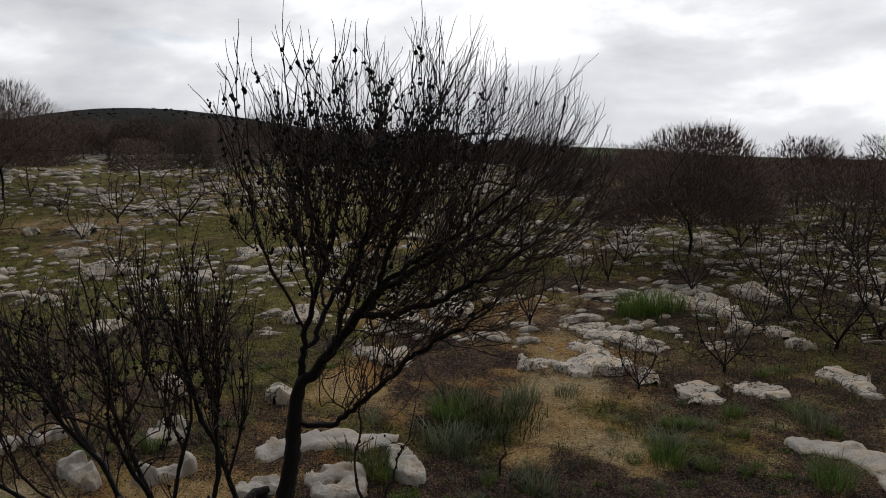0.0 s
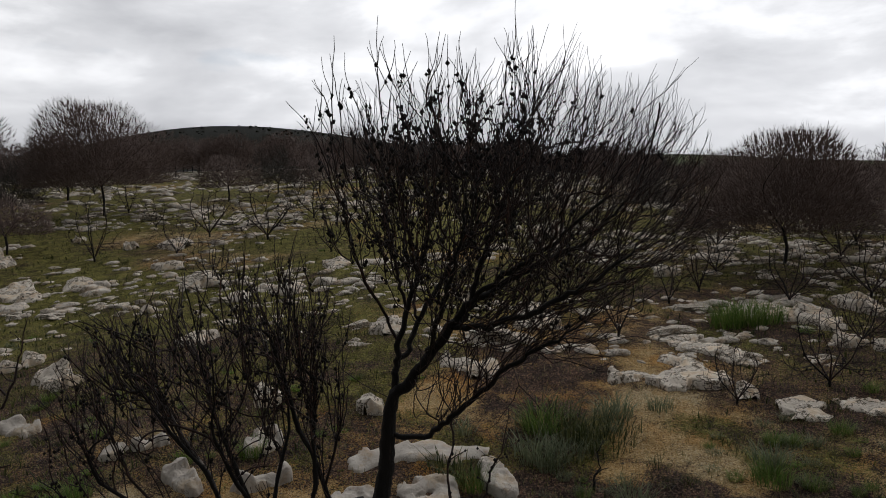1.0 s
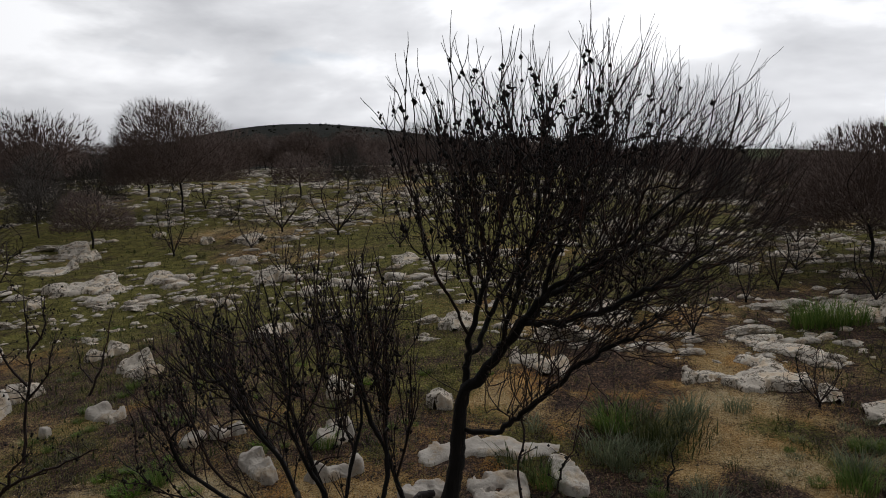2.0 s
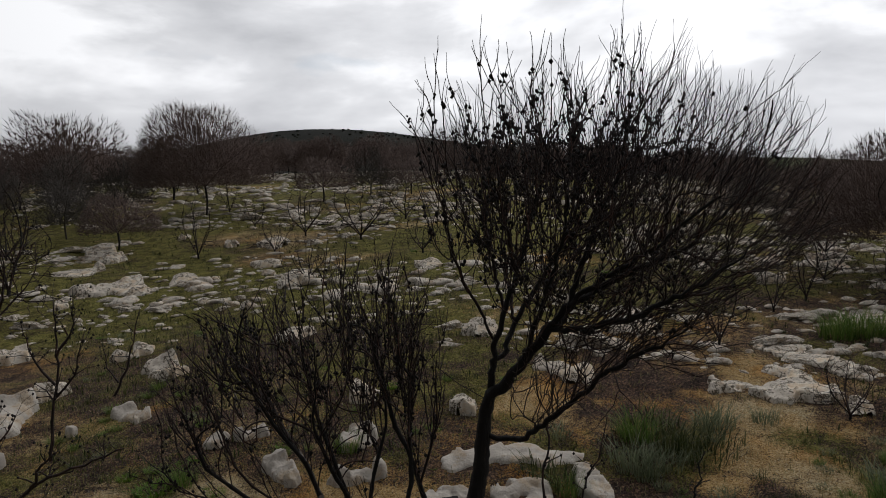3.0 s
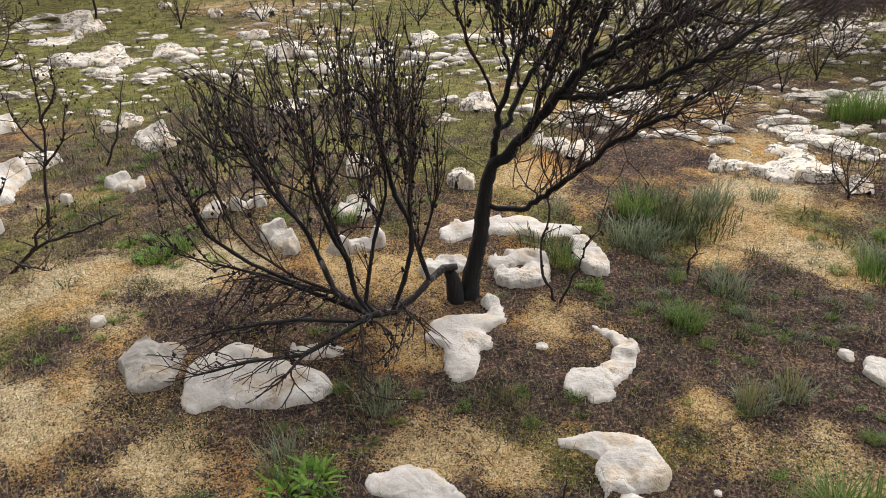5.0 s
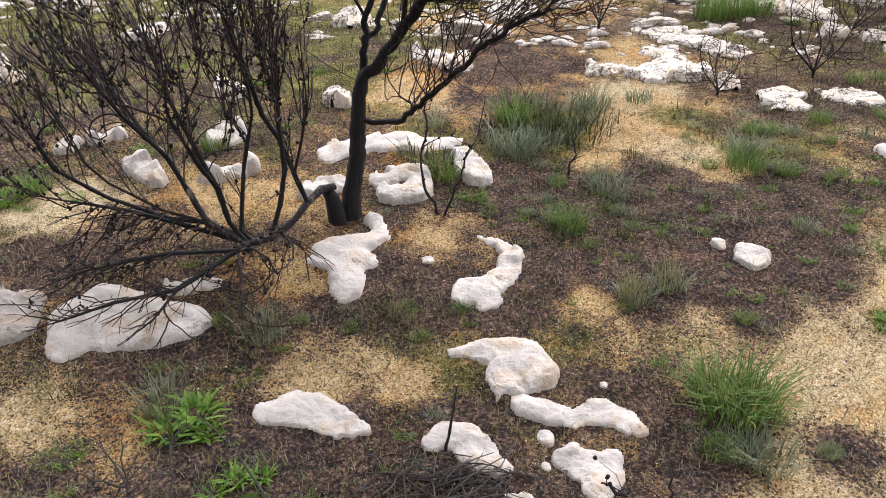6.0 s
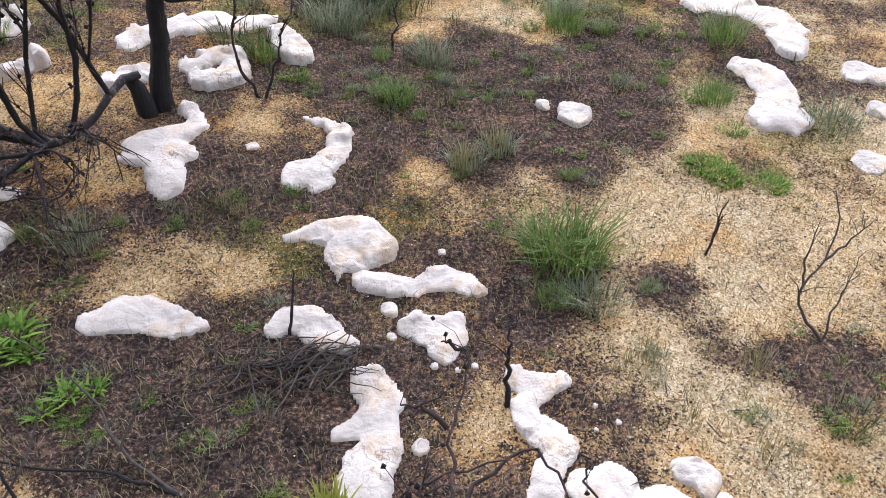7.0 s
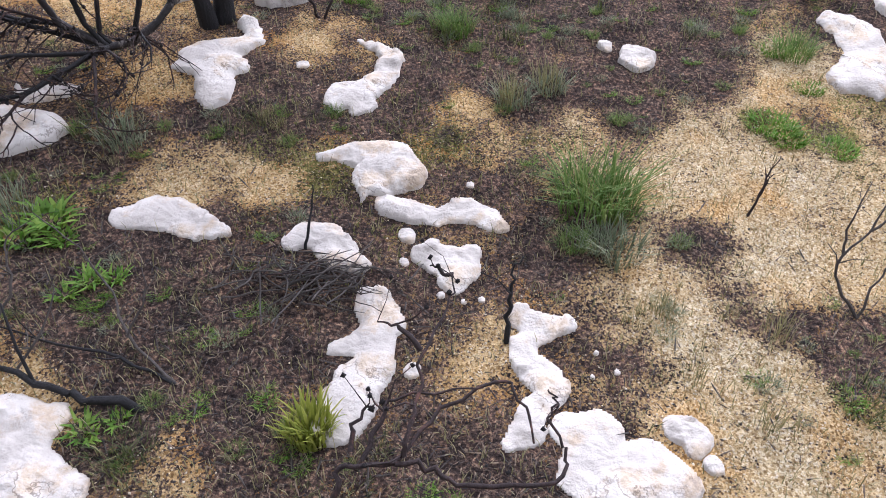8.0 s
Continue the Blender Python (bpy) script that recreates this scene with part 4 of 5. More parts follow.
def leaning_shrub():
    rng = random.Random(23)
    seeds = [
        [(-0.817, 3.2, 0.165), (-0.863, 3.16, 0.172), (-0.91, 3.1, 0.133), (-0.952, 3.03, 0.085), (-1.032, 2.96, 0.035), (-1.12, 2.92, 0.028), (-1.18, 2.92, 0.12), (-1.205, 2.92, 0.266), (-1.254, 2.92, 0.40), (-1.334, 2.93, 0.61), (-1.38, 2.94, 0.80)],
        [(-1.12, 2.92, 0.028), (-1.252, 2.88, 0.136), (-1.298, 2.86, 0.28), (-1.342, 2.84, 0.42), (-1.471, 2.82, 0.584), (-1.56, 2.8, 0.75)],
        [(-1.10, 2.92, 0.03), (-1.146, 2.94, 0.074), (-1.135, 2.98, 0.21), (-1.125, 3.02, 0.325), (-1.077, 3.06, 0.518), (-1.08, 3.08, 0.7)],
        [(-1.12, 2.92, 0.028), (-1.341, 2.85, 0.138), (-1.519, 2.8, 0.217), (-1.704, 2.76, 0.264), (-1.862, 2.72, 0.309)],
        [(-1.252, 2.88, 0.136), (-1.40, 2.86, 0.16), (-1.622, 2.84, 0.25), (-1.80, 2.82, 0.37), (-1.86, 2.8, 0.54)],
        [(-0.91, 3.1, 0.133), (-0.951, 3.1, 0.261), (-0.998, 3.1, 0.411), (-1.051, 3.1, 0.508), (-1.087, 3.1, 0.655), (-1.15, 3.1, 0.90)],
        [(-0.951, 3.1, 0.261), (-0.90, 3.08, 0.40), (-0.845, 3.06, 0.57), (-0.82, 3.04, 0.70)],
        [(-1.032, 2.96, 0.035), (-0.983, 2.98, 0.176), (-0.95, 3.0, 0.32), (-0.96, 3.02, 0.516), (-0.93, 3.02, 0.74)],
        [(-1.298, 2.86, 0.28), (-1.40, 2.96, 0.36), (-1.55, 3.04, 0.48), (-1.66, 3.08, 0.64)],
        [(-1.252, 2.88, 0.136), (-1.36, 2.76, 0.24), (-1.50, 2.68, 0.38), (-1.62, 2.64, 0.55)],
        [(-1.205, 2.92, 0.266), (-1.20, 2.80, 0.40), (-1.24, 2.74, 0.58)],
        [(-1.12, 2.92, 0.028), (-1.1, 2.78, 0.07), (-1.02, 2.6, 0.05), (-0.98, 2.48, 0.0)],
        [(-1.1, 2.78, 0.07), (-1.3, 2.6, 0.14), (-1.5, 2.42, 0.16)],
        [(-1.1, 2.78, 0.07), (-1.22, 2.5, 0.05), (-1.26, 2.36, 0.0)],
        [(-1.1, 2.78, 0.07), (-1.0, 2.7, 0.12), (-0.9, 2.6, 0.13)],
        [(-1.032, 2.96, 0.035), (-0.95, 2.86, 0.12), (-0.86, 2.74, 0.12)],
        [(-1.22, 2.5, 0.05), (-1.4, 2.4, 0.05), (-1.55, 2.3, 0.03)],
    ]
    fan = [(-1.93, 0.80), (-1.82, 0.94), (-1.60, 1.10), (-1.36, 1.16), (-1.22, 1.27), (-1.10, 1.32), (-0.95, 1.26), (-0.89, 1.12), (-0.86, 0.90), (-0.82, 0.66), (-0.86, 0.50), (-1.0, 0.42),
           (-1.25, 0.38), (-1.50, 0.42), (-1.72, 0.40), (-1.90, 0.46), (-1.96, 0.62)]
    targets = [p for p in crown(rng, fan, 2.96, 0.36, 420) if p[2] < 0.95]
    # low twigs that sprawl over the ground before the shrub
    for _ in range(800):
        x, y = rng.uniform(-1.72, -0.84), rng.uniform(2.36, 2.9)
        if rng.random() < 0.35 + (y - 2.36):
            targets.append((x, y, lie(x, y) + rng.uniform(0.04, 0.2)))

    def way(p):
        if p[2] < 0.25 or p[1] < 2.6:
            return (-0.1, -0.35, 0.12)
        return (0.55 * (p[0] + 1.12), 0.3 * (p[1] - 2.96), 1.0)

    def within(p):
        slack = 1.07 + 0.08 * math.sin(41 * p[0] + 29 * p[1]) + 0.07 * math.sin(67 * p[0] - 47 * p[1])
        return p[2] < 0.45 or in_outline(-1.4 + (p[0] + 1.4) / 1.04, 0.8 + (p[2] - 0.8) / slack, fan)

    pos, parent = grow(seeds, targets, 0.028, 0.5, 0.06, lambda p: [0.5 * v for v in way(p)], limit=3500, stiff=1.1)
    kids = set(parent)
    picks = [i for i in range(30, len(pos)) if rng.random() < ((0.7 if i not in kids else 0.17) if pos[i][2] > 0.25 else 0.24)]
    pos, parent = switches(pos, parent, rng, 0.026, picks, way, lambda p: 0.26 if p[2] > 0.25 else 0.11, 1, within, 0.10)
    pos[:, 2] = np.maximum(pos[:, 2], ground(pos[:, 0], pos[:, 1]) + 0.012)
    root = woody("burnt_shrub", (-0.90, 3.15, lie(-0.9, 3.15)), pos, parent, 0.0021, 2.9, rng, 0.0075, (CHAR, TWIG, CAPSULE, SCORCHED), 0.24, 0.0070, cap=0.0150, pod_floor=0.05, pod_from=0.9, single=200)
    return tagged(root, "many-stemmed burnt shrub leaning over white limestone", "shrub")


windswept_tree()
leaning_shrub()


def dome_shrub(seed, wide, tall, clear, count, tip, spikes, spike_r, mats, name, label):
    """A bare burnt shrub with a rounded head of fine twigs, standing at the origin."""
    rng = random.Random(seed)

    def inside():
        while True:
            p = Vector((rng.uniform(-1, 1), rng.uniform(-1, 1), rng.uniform(0, 1)))
            if 0.3 < p.length < 1 + 0.12 * math.sin(5 * p.x + seed) + 0.1 * math.sin(7 * p.y):
                return p

    targets = [(p.x * wide, p.y * wide, clear + p.z * (tall - clear)) for p in (inside() for _ in range(count))]
    seeds = [[(0, 0, -0.1), (0.03, 0.02, clear * 0.5), (0, 0.03, clear)]]
    for k in range(6):
        a = k * 1.05 + rng.uniform(-0.3, 0.3)
        seeds.append([(0, 0.03, clear), (0.3 * wide * math.cos(a), 0.3 * wide * math.sin(a), clear + 0.25 * (tall - clear))])
    step = 0.06 * tall
    pos, parent = grow(seeds, targets, step, 1.2 * tall, step * 1.3, (0.06, 0, 0.2), limit=2200, stiff=0.8)
    root = woody(name, (0, 0, 0), pos, parent, tip, 2.9, rng, 0.03, mats)
    v, f = [], []
    for _ in range(spikes):
        p = inside()
        at = Vector((p.x * wide, p.y * wide, clear + p.z * (tall - clear)))
        way = (Vector((p.x, p.y, p.z * 0.8 + 0.45)) + Vector((rng.gauss(0, 0.35), rng.gauss(0, 0.35), rng.gauss(0, 0.35)))).normalized()
        side = way.orthogonal().normalized() * spike_r
        other = way.cross(side)
        n = len(v)
        v += [at + side, at - 0.5 * side + 0.87 * other, at - 0.5 * side - 0.87 * other, at + way * rng.uniform(0.05, 0.11) * tall]
        f += [(n, n + 1, n + 3), (n + 1, n + 2, n + 3), (n + 2, n, n + 3)]
    piece("fine_twigwork", v, f, mats[1], root)["kind"] = "stuff"
    return tagged(root, label, "shrub", "burnt shrubs")


def shrubs():
    rng = random.Random(8)
    brown = (CHAR, FAR_TWIG)
    near = [
        dome_shrub(1, 1.08, 1.36, 0.36, 500, 0.0030, 13000, 0.0044, brown, "burnt_shrub", "bare dome-shaped burnt shrub on a short trunk"),
        dome_shrub(2, 1.36, 2.02, 0.55, 600, 0.0034, 13000, 0.0048, brown, "burnt_shrub", "bare many-stemmed burnt shrub on the stony slope"),
    ]
    for ob, x, y in zip(near, (2.25, -8.52), (8.6, 12.8)):
        ob.location = (x, y, lie(x, y))
    kinds = [
        dome_shrub(3, 1.1, 1.7, 0.55, 70, 0.008, 3000, 0.0095, brown, "burnt_shrub", "bare brown burnt shrub far up the slope"),
        dome_shrub(4, 1.25, 1.5, 0.42, 70, 0.008, 3000, 0.0095, brown, "burnt_shrub", "broad brown burnt shrub far up the slope"),
        dome_shrub(5, 1.3, 2.0, 0.6, 70, 0.008, 3000, 0.0095, brown, "burnt_shrub", "tall bare burnt shrub far up the slope"),
    ]
    used = set()

    def stand(k, x, y, s):
        m = pose(x, y, lie(x, y), 0, 0, rng.uniform(0, 360))
        ob = kinds[k]
        if k in used:
            ob = copy_thing(ob, m)
        used.add(k)
        ob.matrix_basis = m
        ob.scale = (s, s, s * rng.uniform(0.85, 1.1))

    for k, x, y, s in ((2, -12.9, 14.0, 0.98), (1, -14.6, 14.3, 1.05), (0, -11.3, 15.6, 0.95), (0, -6.9, 14.6, 0.6), (1, -5.6, 16.5, 0.62), (0, -4.0, 17.5, 0.6), (2, -2.6, 17.0, 0.5), (0, -7.9, 9.6, 0.55), (2, -15.5, 16.5, 1.0), (1, 4.6, 10.2, 0.6), (0, 5.8, 10.8, 0.68), (1, 3.9, 11.8, 0.55), (2, 6.4, 12.4, 0.62), (1, 3.3, 10.9, 0.45), (0, 5.0, 12.8, 0.7), (1, 7.4, 12.2, 0.75), (0, 2.6, 12.6, 0.45), (1, 1.2, 13.6, 0.45), (0, 7.2, 10.6, 0.7)):
        stand(k, x, y, s)
    # feathery grey ones among the brown
    pale = dome_shrub(6, 0.62, 1.35, 0.35, 90, 0.006, 2600, 0.0062, (GREY_TWIG, GREY_TWIG), "dead_shrub", "feathery grey dead shrub among burnt shrubs")
    for n, (x, y, s) in enumerate(((-11.3, 12.2, 0.95), (-9.9, 12.2, 0.9), (-9.6, 10.4, 0.7), (-12.6, 11.6, 1.0), (-6.2, 15.5, 0.8), (-3.4, 17.5, 0.9), (1.3, 13.0, 0.6))):
        m = pose(x, y, lie(x, y), 0, 0, 70 * n)
        ob = copy_thing(pale, m) if n else pale
        ob.matrix_basis = m
        ob.scale = (s, s, s)
    for n in range(64):
        y = rng.uniform(22, 33)
        stand(n % 3, (-1.0 + 1.06 * n / 63) * y + rng.uniform(-1, 1), y, rng.uniform(0.5, 0.8))
    made = 0
    while made < 150:
        y = 12 + 50 * rng.random() ** 1.2
        x = rng.uniform(-1.15 * y, 0.75 * y)
        left = x < 0.06 * y
        if left and (y < 20 + 4 * rng.random() and x > -0.9 * y):
            continue
        if left and y < 27 and rng.random() < 0.5:
            continue
        stand(rng.randrange(3), x, y, rng.uniform(0.6, 0.95) if left else rng.uniform(0.4, 0.62))
        made += 1


shrubs()


def far_scrub():
    """Low dark bushes on the far hillsides, past counting."""
    rng = random.Random(17)
    v, f = [], []
    for _ in range(1500):
        turn, reach = radians(rng.uniform(-58, 6)), 75 + 260 * rng.random() ** 0.8
        x, y = reach * math.sin(turn), reach * math.cos(turn)
        r, z, n = rng.uniform(0.15, 0.42), lie(x, y), len(v)
        for ring, (up, wide) in enumerate(((-0.4, 1.0), (0.45, 1.1), (0.85, 0.8))):
            for k in range(7):
                a = k * 0.898 + ring * 0.4
                q = r * wide * rng.uniform(0.7, 1.25)
                v.append((x + q * math.cos(a), y + q * math.sin(a), z + r * up * rng.uniform(0.75, 1.2)))
        v.append((x, y, z + r * rng.uniform(0.9, 1.0)))
        for ring in (0, 7):
            for k in range(7):
                j = (k + 1) % 7
                f.append((n + ring + k, n + ring + j, n + ring + 7 + j, n + ring + 7 + k))
        f += [(n + 14 + k, n + 14 + (k + 1) % 7, n + 21) for k in range(7)]
    tagged(piece("far_scrub", v, f, SCRUB, None, "", False), "low dark burnt scrub on the distant hillsides", "scrub", kind="stuff")


far_scrub()


# ---- small burnt plants ----
def bent(points, rng, wobble, per=4):
    """A smooth, slightly crooked line through the points."""
    pts = [np.array(p, float) for p in points]
    ends = [2 * pts[0] - pts[1]] + pts + [2 * pts[-1] - pts[-2]]
    out = []
    for k in range(1, len(ends) - 2):
        a, b, c, d = ends[k - 1 : k + 3]
        for j in range(per):
            t = j / per
            p = 0.5 * (2 * b + (c - a) * t + (2 * a - 5 * b + 4 * c - d) * t * t + (3 * b - a - 3 * c + d) * t**3)
            out.append(p + np.array([rng.gauss(0, wobble) for _ in range(3)]) * (1 if out else 0))
    return out + [pts[-1]]


def burnt_stem(seed, lines, thick, material, label, twigs=0, pods=0, name="dead_plant", category="plant"):
    """A dead plant of a few bent stems; each line is one stem from its foot or fork to its tip."""
    rng = random.Random(seed)
    foot = np.array(lines[0][0], float)
    root = new(name)
    root.location = foot
    pv, pf = [], []
    for n, line in enumerate(lines):
        pts = np.array(bent(line, rng, thick * 0.5)) - foot
        start = thick * (1.0 if n == 0 else 0.75)
        rad = [start * (1 - 0.72 * k / (len(pts) - 1)) * rng.uniform(0.88, 1.12) for k in range(len(pts))]
        v, f = [], []
        tube(pts, rad, 6, v, f, 0.06, rng)
        piece("stem", v, f, material, root)
        for _ in range(twigs):
            k = rng.randrange(len(pts) // 3, len(pts))
            way = np.array([rng.gauss(0, 1), rng.gauss(0, 1), rng.uniform(0.2, 1.4)])
            way *= rng.uniform(6, 16) * thick / np.linalg.norm(way)
            v, f = [], []
            tip = pts[k] + way
            mid = pts[k] + way * 0.5 + np.array([rng.gauss(0, thick) for _ in range(3)])
            tube([pts[k], mid, tip], [rad[k] * 0.6, rad[k] * 0.45, rad[k] * 0.3], 4, v, f)
            piece("twig", v, f, material, root)
            if pods:
                pod(tip, min(thick, 0.007), rng, pv, pf)
        for _ in range(pods):
            k = rng.randrange(1, len(pts))
            pod(pts[k] + np.array([rng.gauss(0, thick * 0.5) for _ in range(3)]), min(thick, 0.007) * rng.uniform(0.8, 1.4), rng, pv, pf)
    if pv:
        piece("capsule_cluster", pv, pf, CAPSULE, root)["kind"] = "stuff"
    return tagged(root, label, category, "dead plants")


burnt_stem(1, [[(-0.21, 2.053, -0.23), (-0.199, 2.08, -0.153), (-0.188, 2.12, -0.088), (-0.183, 2.14, -0.03)]], 0.006, CHAR, "thin charred stalk standing beside a white rock", 2)
burnt_stem(2, [[(0.395, 1.782, -0.31), (0.408, 1.80, -0.233), (0.408, 1.82, -0.161), (0.41, 1.84, -0.10), (0.435, 1.87, -0.05)]], 0.009, CHAR, "short blackened stalk standing on a white rock", 3)
burnt_stem(3, [[(1.168, 2.345, -0.25), (1.206, 2.38, -0.153), (1.223, 2.40, -0.10), (1.248, 2.42, -0.06)], [(1.18, 2.35, -0.22), (1.20, 2.36, -0.14), (1.205, 2.38, -0.10)]], 0.005, TWIG, "small burnt stalk in bare sand", 3)
burnt_stem(4, [[(1.402, 1.959, -0.31), (1.337, 1.99, -0.225), (1.321, 2.02, -0.156), (1.395, 2.06, -0.075), (1.431, 2.1, 0.024), (1.418, 2.14, 0.124)],
               [(1.335, 2.03, -0.14), (1.33, 2.05, -0.03), (1.36, 2.08, 0.08)], [(1.395, 2.06, -0.075), (1.46, 2.06, 0.0), (1.50, 2.05, 0.07)], [(1.402, 1.959, -0.31), (1.441, 2.0, -0.201), (1.475, 2.03, -0.139), (1.52, 2.06, -0.05)]],
           0.0055, GREY_TWIG, "bare grey-brown twiggy plant in the sand", 5)
burnt_stem(5, [[(-0.377, 3.329, -0.03), (-0.455, 3.35, 0.103), (-0.472, 3.38, 0.236), (-0.452, 3.42, 0.391), (-0.445, 3.45, 0.545), (-0.40, 3.46, 0.70)],
               [(-0.377, 3.329, -0.02), (-0.308, 3.36, 0.142), (-0.275, 3.4, 0.252), (-0.228, 3.42, 0.33), (-0.2, 3.45, 0.5)]], 0.008, TWIG, "forked burnt stem beside a limestone rock", 6, 6)
burnt_stem(6, [[(0.182, 3.74, -0.02), (0.17, 3.75, 0.06), (0.20, 3.77, 0.11), (0.193, 3.78, 0.18), (0.22, 3.8, 0.24)]], 0.007, CHAR, "crooked charred stalk in dark litter", 3)
burnt_stem(7, [[(-3.201, 3.398, 0.08), (-3.194, 3.423, 0.291), (-3.174, 3.46, 0.541), (-3.182, 3.488, 0.792), (-3.198, 3.502, 0.97)], [(-3.185, 3.44, 0.42), (-3.05, 3.45, 0.56), (-2.98, 3.45, 0.75)],
               [(-3.18, 3.45, 0.5), (-3.3, 3.43, 0.66), (-3.33, 3.4, 0.85)], [(-3.18, 3.47, 0.65), (-3.08, 3.5, 0.8), (-3.06, 3.5, 0.98)]], 0.010, TWIG, "slender burnt sapling on mossy ground", 12, 10, "burnt_sapling", "sapling")
burnt_stem(8, [[(-3.624, 4.373, 0.12), (-3.532, 4.421, 0.322), (-3.488, 4.459, 0.516), (-3.441, 4.498, 0.74)], [(-3.58, 4.4, 0.24), (-3.68, 4.42, 0.34), (-3.72, 4.43, 0.5)]], 0.009, TWIG, "small burnt stem among pale boulders", 5, 4, "burnt_sapling", "sapling")
burnt_stem(9, [[(-3.013, 2.835, 0.0), (-2.807, 2.923, 0.18), (-2.601, 2.998, 0.26), (-2.42, 3.064, 0.33)], [(-2.85, 2.9, 0.14), (-2.7, 2.85, 0.3), (-2.55, 2.8, 0.4)], [(-2.9, 2.88, 0.1), (-2.72, 2.75, 0.16), (-2.5, 2.66, 0.2)],
               [(-3.0, 2.84, 0.02), (-2.95, 2.8, 0.3), (-2.85, 2.78, 0.55)], [(-2.95, 2.8, 0.3), (-2.8, 2.72, 0.42), (-2.62, 2.66, 0.6)]], 0.011, TWIG, "low sprawling burnt shrub with dead grey branches", 9, 6, "burnt_sapling", "shrub")
burnt_stem(10, [[(-0.442, 1.484, -0.28), (-0.583, 1.476, -0.24), (-0.697, 1.479, -0.215), (-0.87, 1.521, -0.17), (-1.1, 1.6, -0.1)]], 0.015, CHAR, "fallen charred branch lying over dark litter", 3)
burnt_stem(11, [[(-0.44, 1.56, -0.27), (-0.598, 1.66, -0.20), (-0.662, 1.76, -0.14), (-0.769, 1.84, -0.05), (-0.9, 1.9, 0.02)], [(-0.60, 1.66, -0.20), (-0.55, 1.72, -0.1), (-0.56, 1.78, -0.02)]], 0.005, GREY_TWIG, "thin grey dead twig leaning over moss", 3)
burnt_stem(14, [[(-0.90, 1.50, -0.26), (-0.925, 1.6, -0.15), (-1.0, 1.68, -0.06), (-1.1, 1.76, 0.02)], [(-0.925, 1.6, -0.15), (-0.98, 1.66, -0.02), (-0.99, 1.7, 0.08)], [(-0.925, 1.6, -0.15), (-0.87, 1.68, -0.05), (-0.89, 1.74, 0.03), (-0.83, 1.78, 0.08)],
                [(-0.90, 1.50, -0.26), (-0.80, 1.62, -0.16), (-0.77, 1.7, -0.06)], [(-1.0, 1.68, -0.06), (-1.04, 1.62, 0.02), (-1.1, 1.6, 0.1)], [(-0.92, 1.58, -0.17), (-1.02, 1.6, -0.1), (-1.16, 1.64, -0.08)]], 0.0065, GREY_TWIG, "spreading grey dead bush with brittle twigs over litter", 9)
burnt_stem(12, [[(-0.45, 1.56, -0.265), (-0.60, 1.6, -0.22), (-0.83, 1.624, -0.184), (-1.0, 1.65, -0.14)]], 0.006, CHAR, "fallen charred twig on dark litter", 3)
burnt_stem(13, [[(0.10, 0.98, -0.40), (0.05, 1.10, -0.24), (0.045, 1.2, -0.13), (0.062, 1.238, -0.101), (0.169, 1.236, -0.087), (0.231, 1.334, -0.067), (0.36, 1.428, -0.04), (0.421, 1.391, -0.048), (0.452, 1.301, -0.083)],
                [(0.169, 1.236, -0.087), (0.251, 1.227, -0.093), (0.321, 1.204, -0.1), (0.49, 1.218, -0.097), (0.514, 1.274, -0.07), (0.477, 1.314, -0.022), (0.494, 1.34, 0.001), (0.475, 1.357, 0.024)],
                [(0.186, 1.246, -0.077), (0.192, 1.277, -0.043), (0.212, 1.356, -0.012), (0.21, 1.431, 0.028), (0.254, 1.546, 0.063), (0.262, 1.617, 0.093)],
                [(0.097, 1.244, -0.092), (0.136, 1.33, -0.042), (0.157, 1.359, -0.029), (0.336, 1.4, -0.033)],
                [(0.073, 1.254, -0.079), (0.081, 1.305, -0.032), (0.12, 1.327, -0.011)],
                [(0.205, 1.445, 0.031), (0.146, 1.489, 0.061), (0.106, 1.492, 0.064)],
                [(0.262, 1.617, 0.093), (0.235, 1.63, 0.10), (0.21, 1.645, 0.10)]], 0.0085, TWIG, "crooked burnt branch with brown bark and buds", 2, 1, "burnt_branch", "branch")


def twig_pile():
    rng = random.Random(6)
    root = new("twig_pile")
    root.location = (-0.17, 1.93, lie(-0.17, 1.93))
    for _ in range(70):
        a, r = rng.gauss(0.35, 0.8), rng.uniform(0.04, 0.14)
        c = np.array([rng.gauss(0, 0.11), rng.gauss(0, 0.045), abs(rng.gauss(0.02, 0.02))])
        d = np.array([math.cos(a) * r, math.sin(a) * r, rng.gauss(0, 0.02)])
        line = [c - d, c + np.array([rng.gauss(0, 0.028), rng.gauss(0, 0.028), 0.015]), c + d]
        line = [np.array([p[0], p[1], max(p[2], lie(p[0] - 0.17, p[1] + 1.93) - lie(-0.17, 1.93) + 0.004)]) for p in line]
        v, f = [], []
        tube(bent(line, rng, 0.002, 3), [0.0028, 0.0027, 0.0026, 0.0024, 0.002, 0.0016, 0.0012][:7], 4, v, f)
        piece("twig", v, f, GREY_TWIG if rng.random() < 0.85 else TWIG, root)
    tagged(root, "tangled pile of grey and charred twigs on the ground", "twigs")


twig_pile()


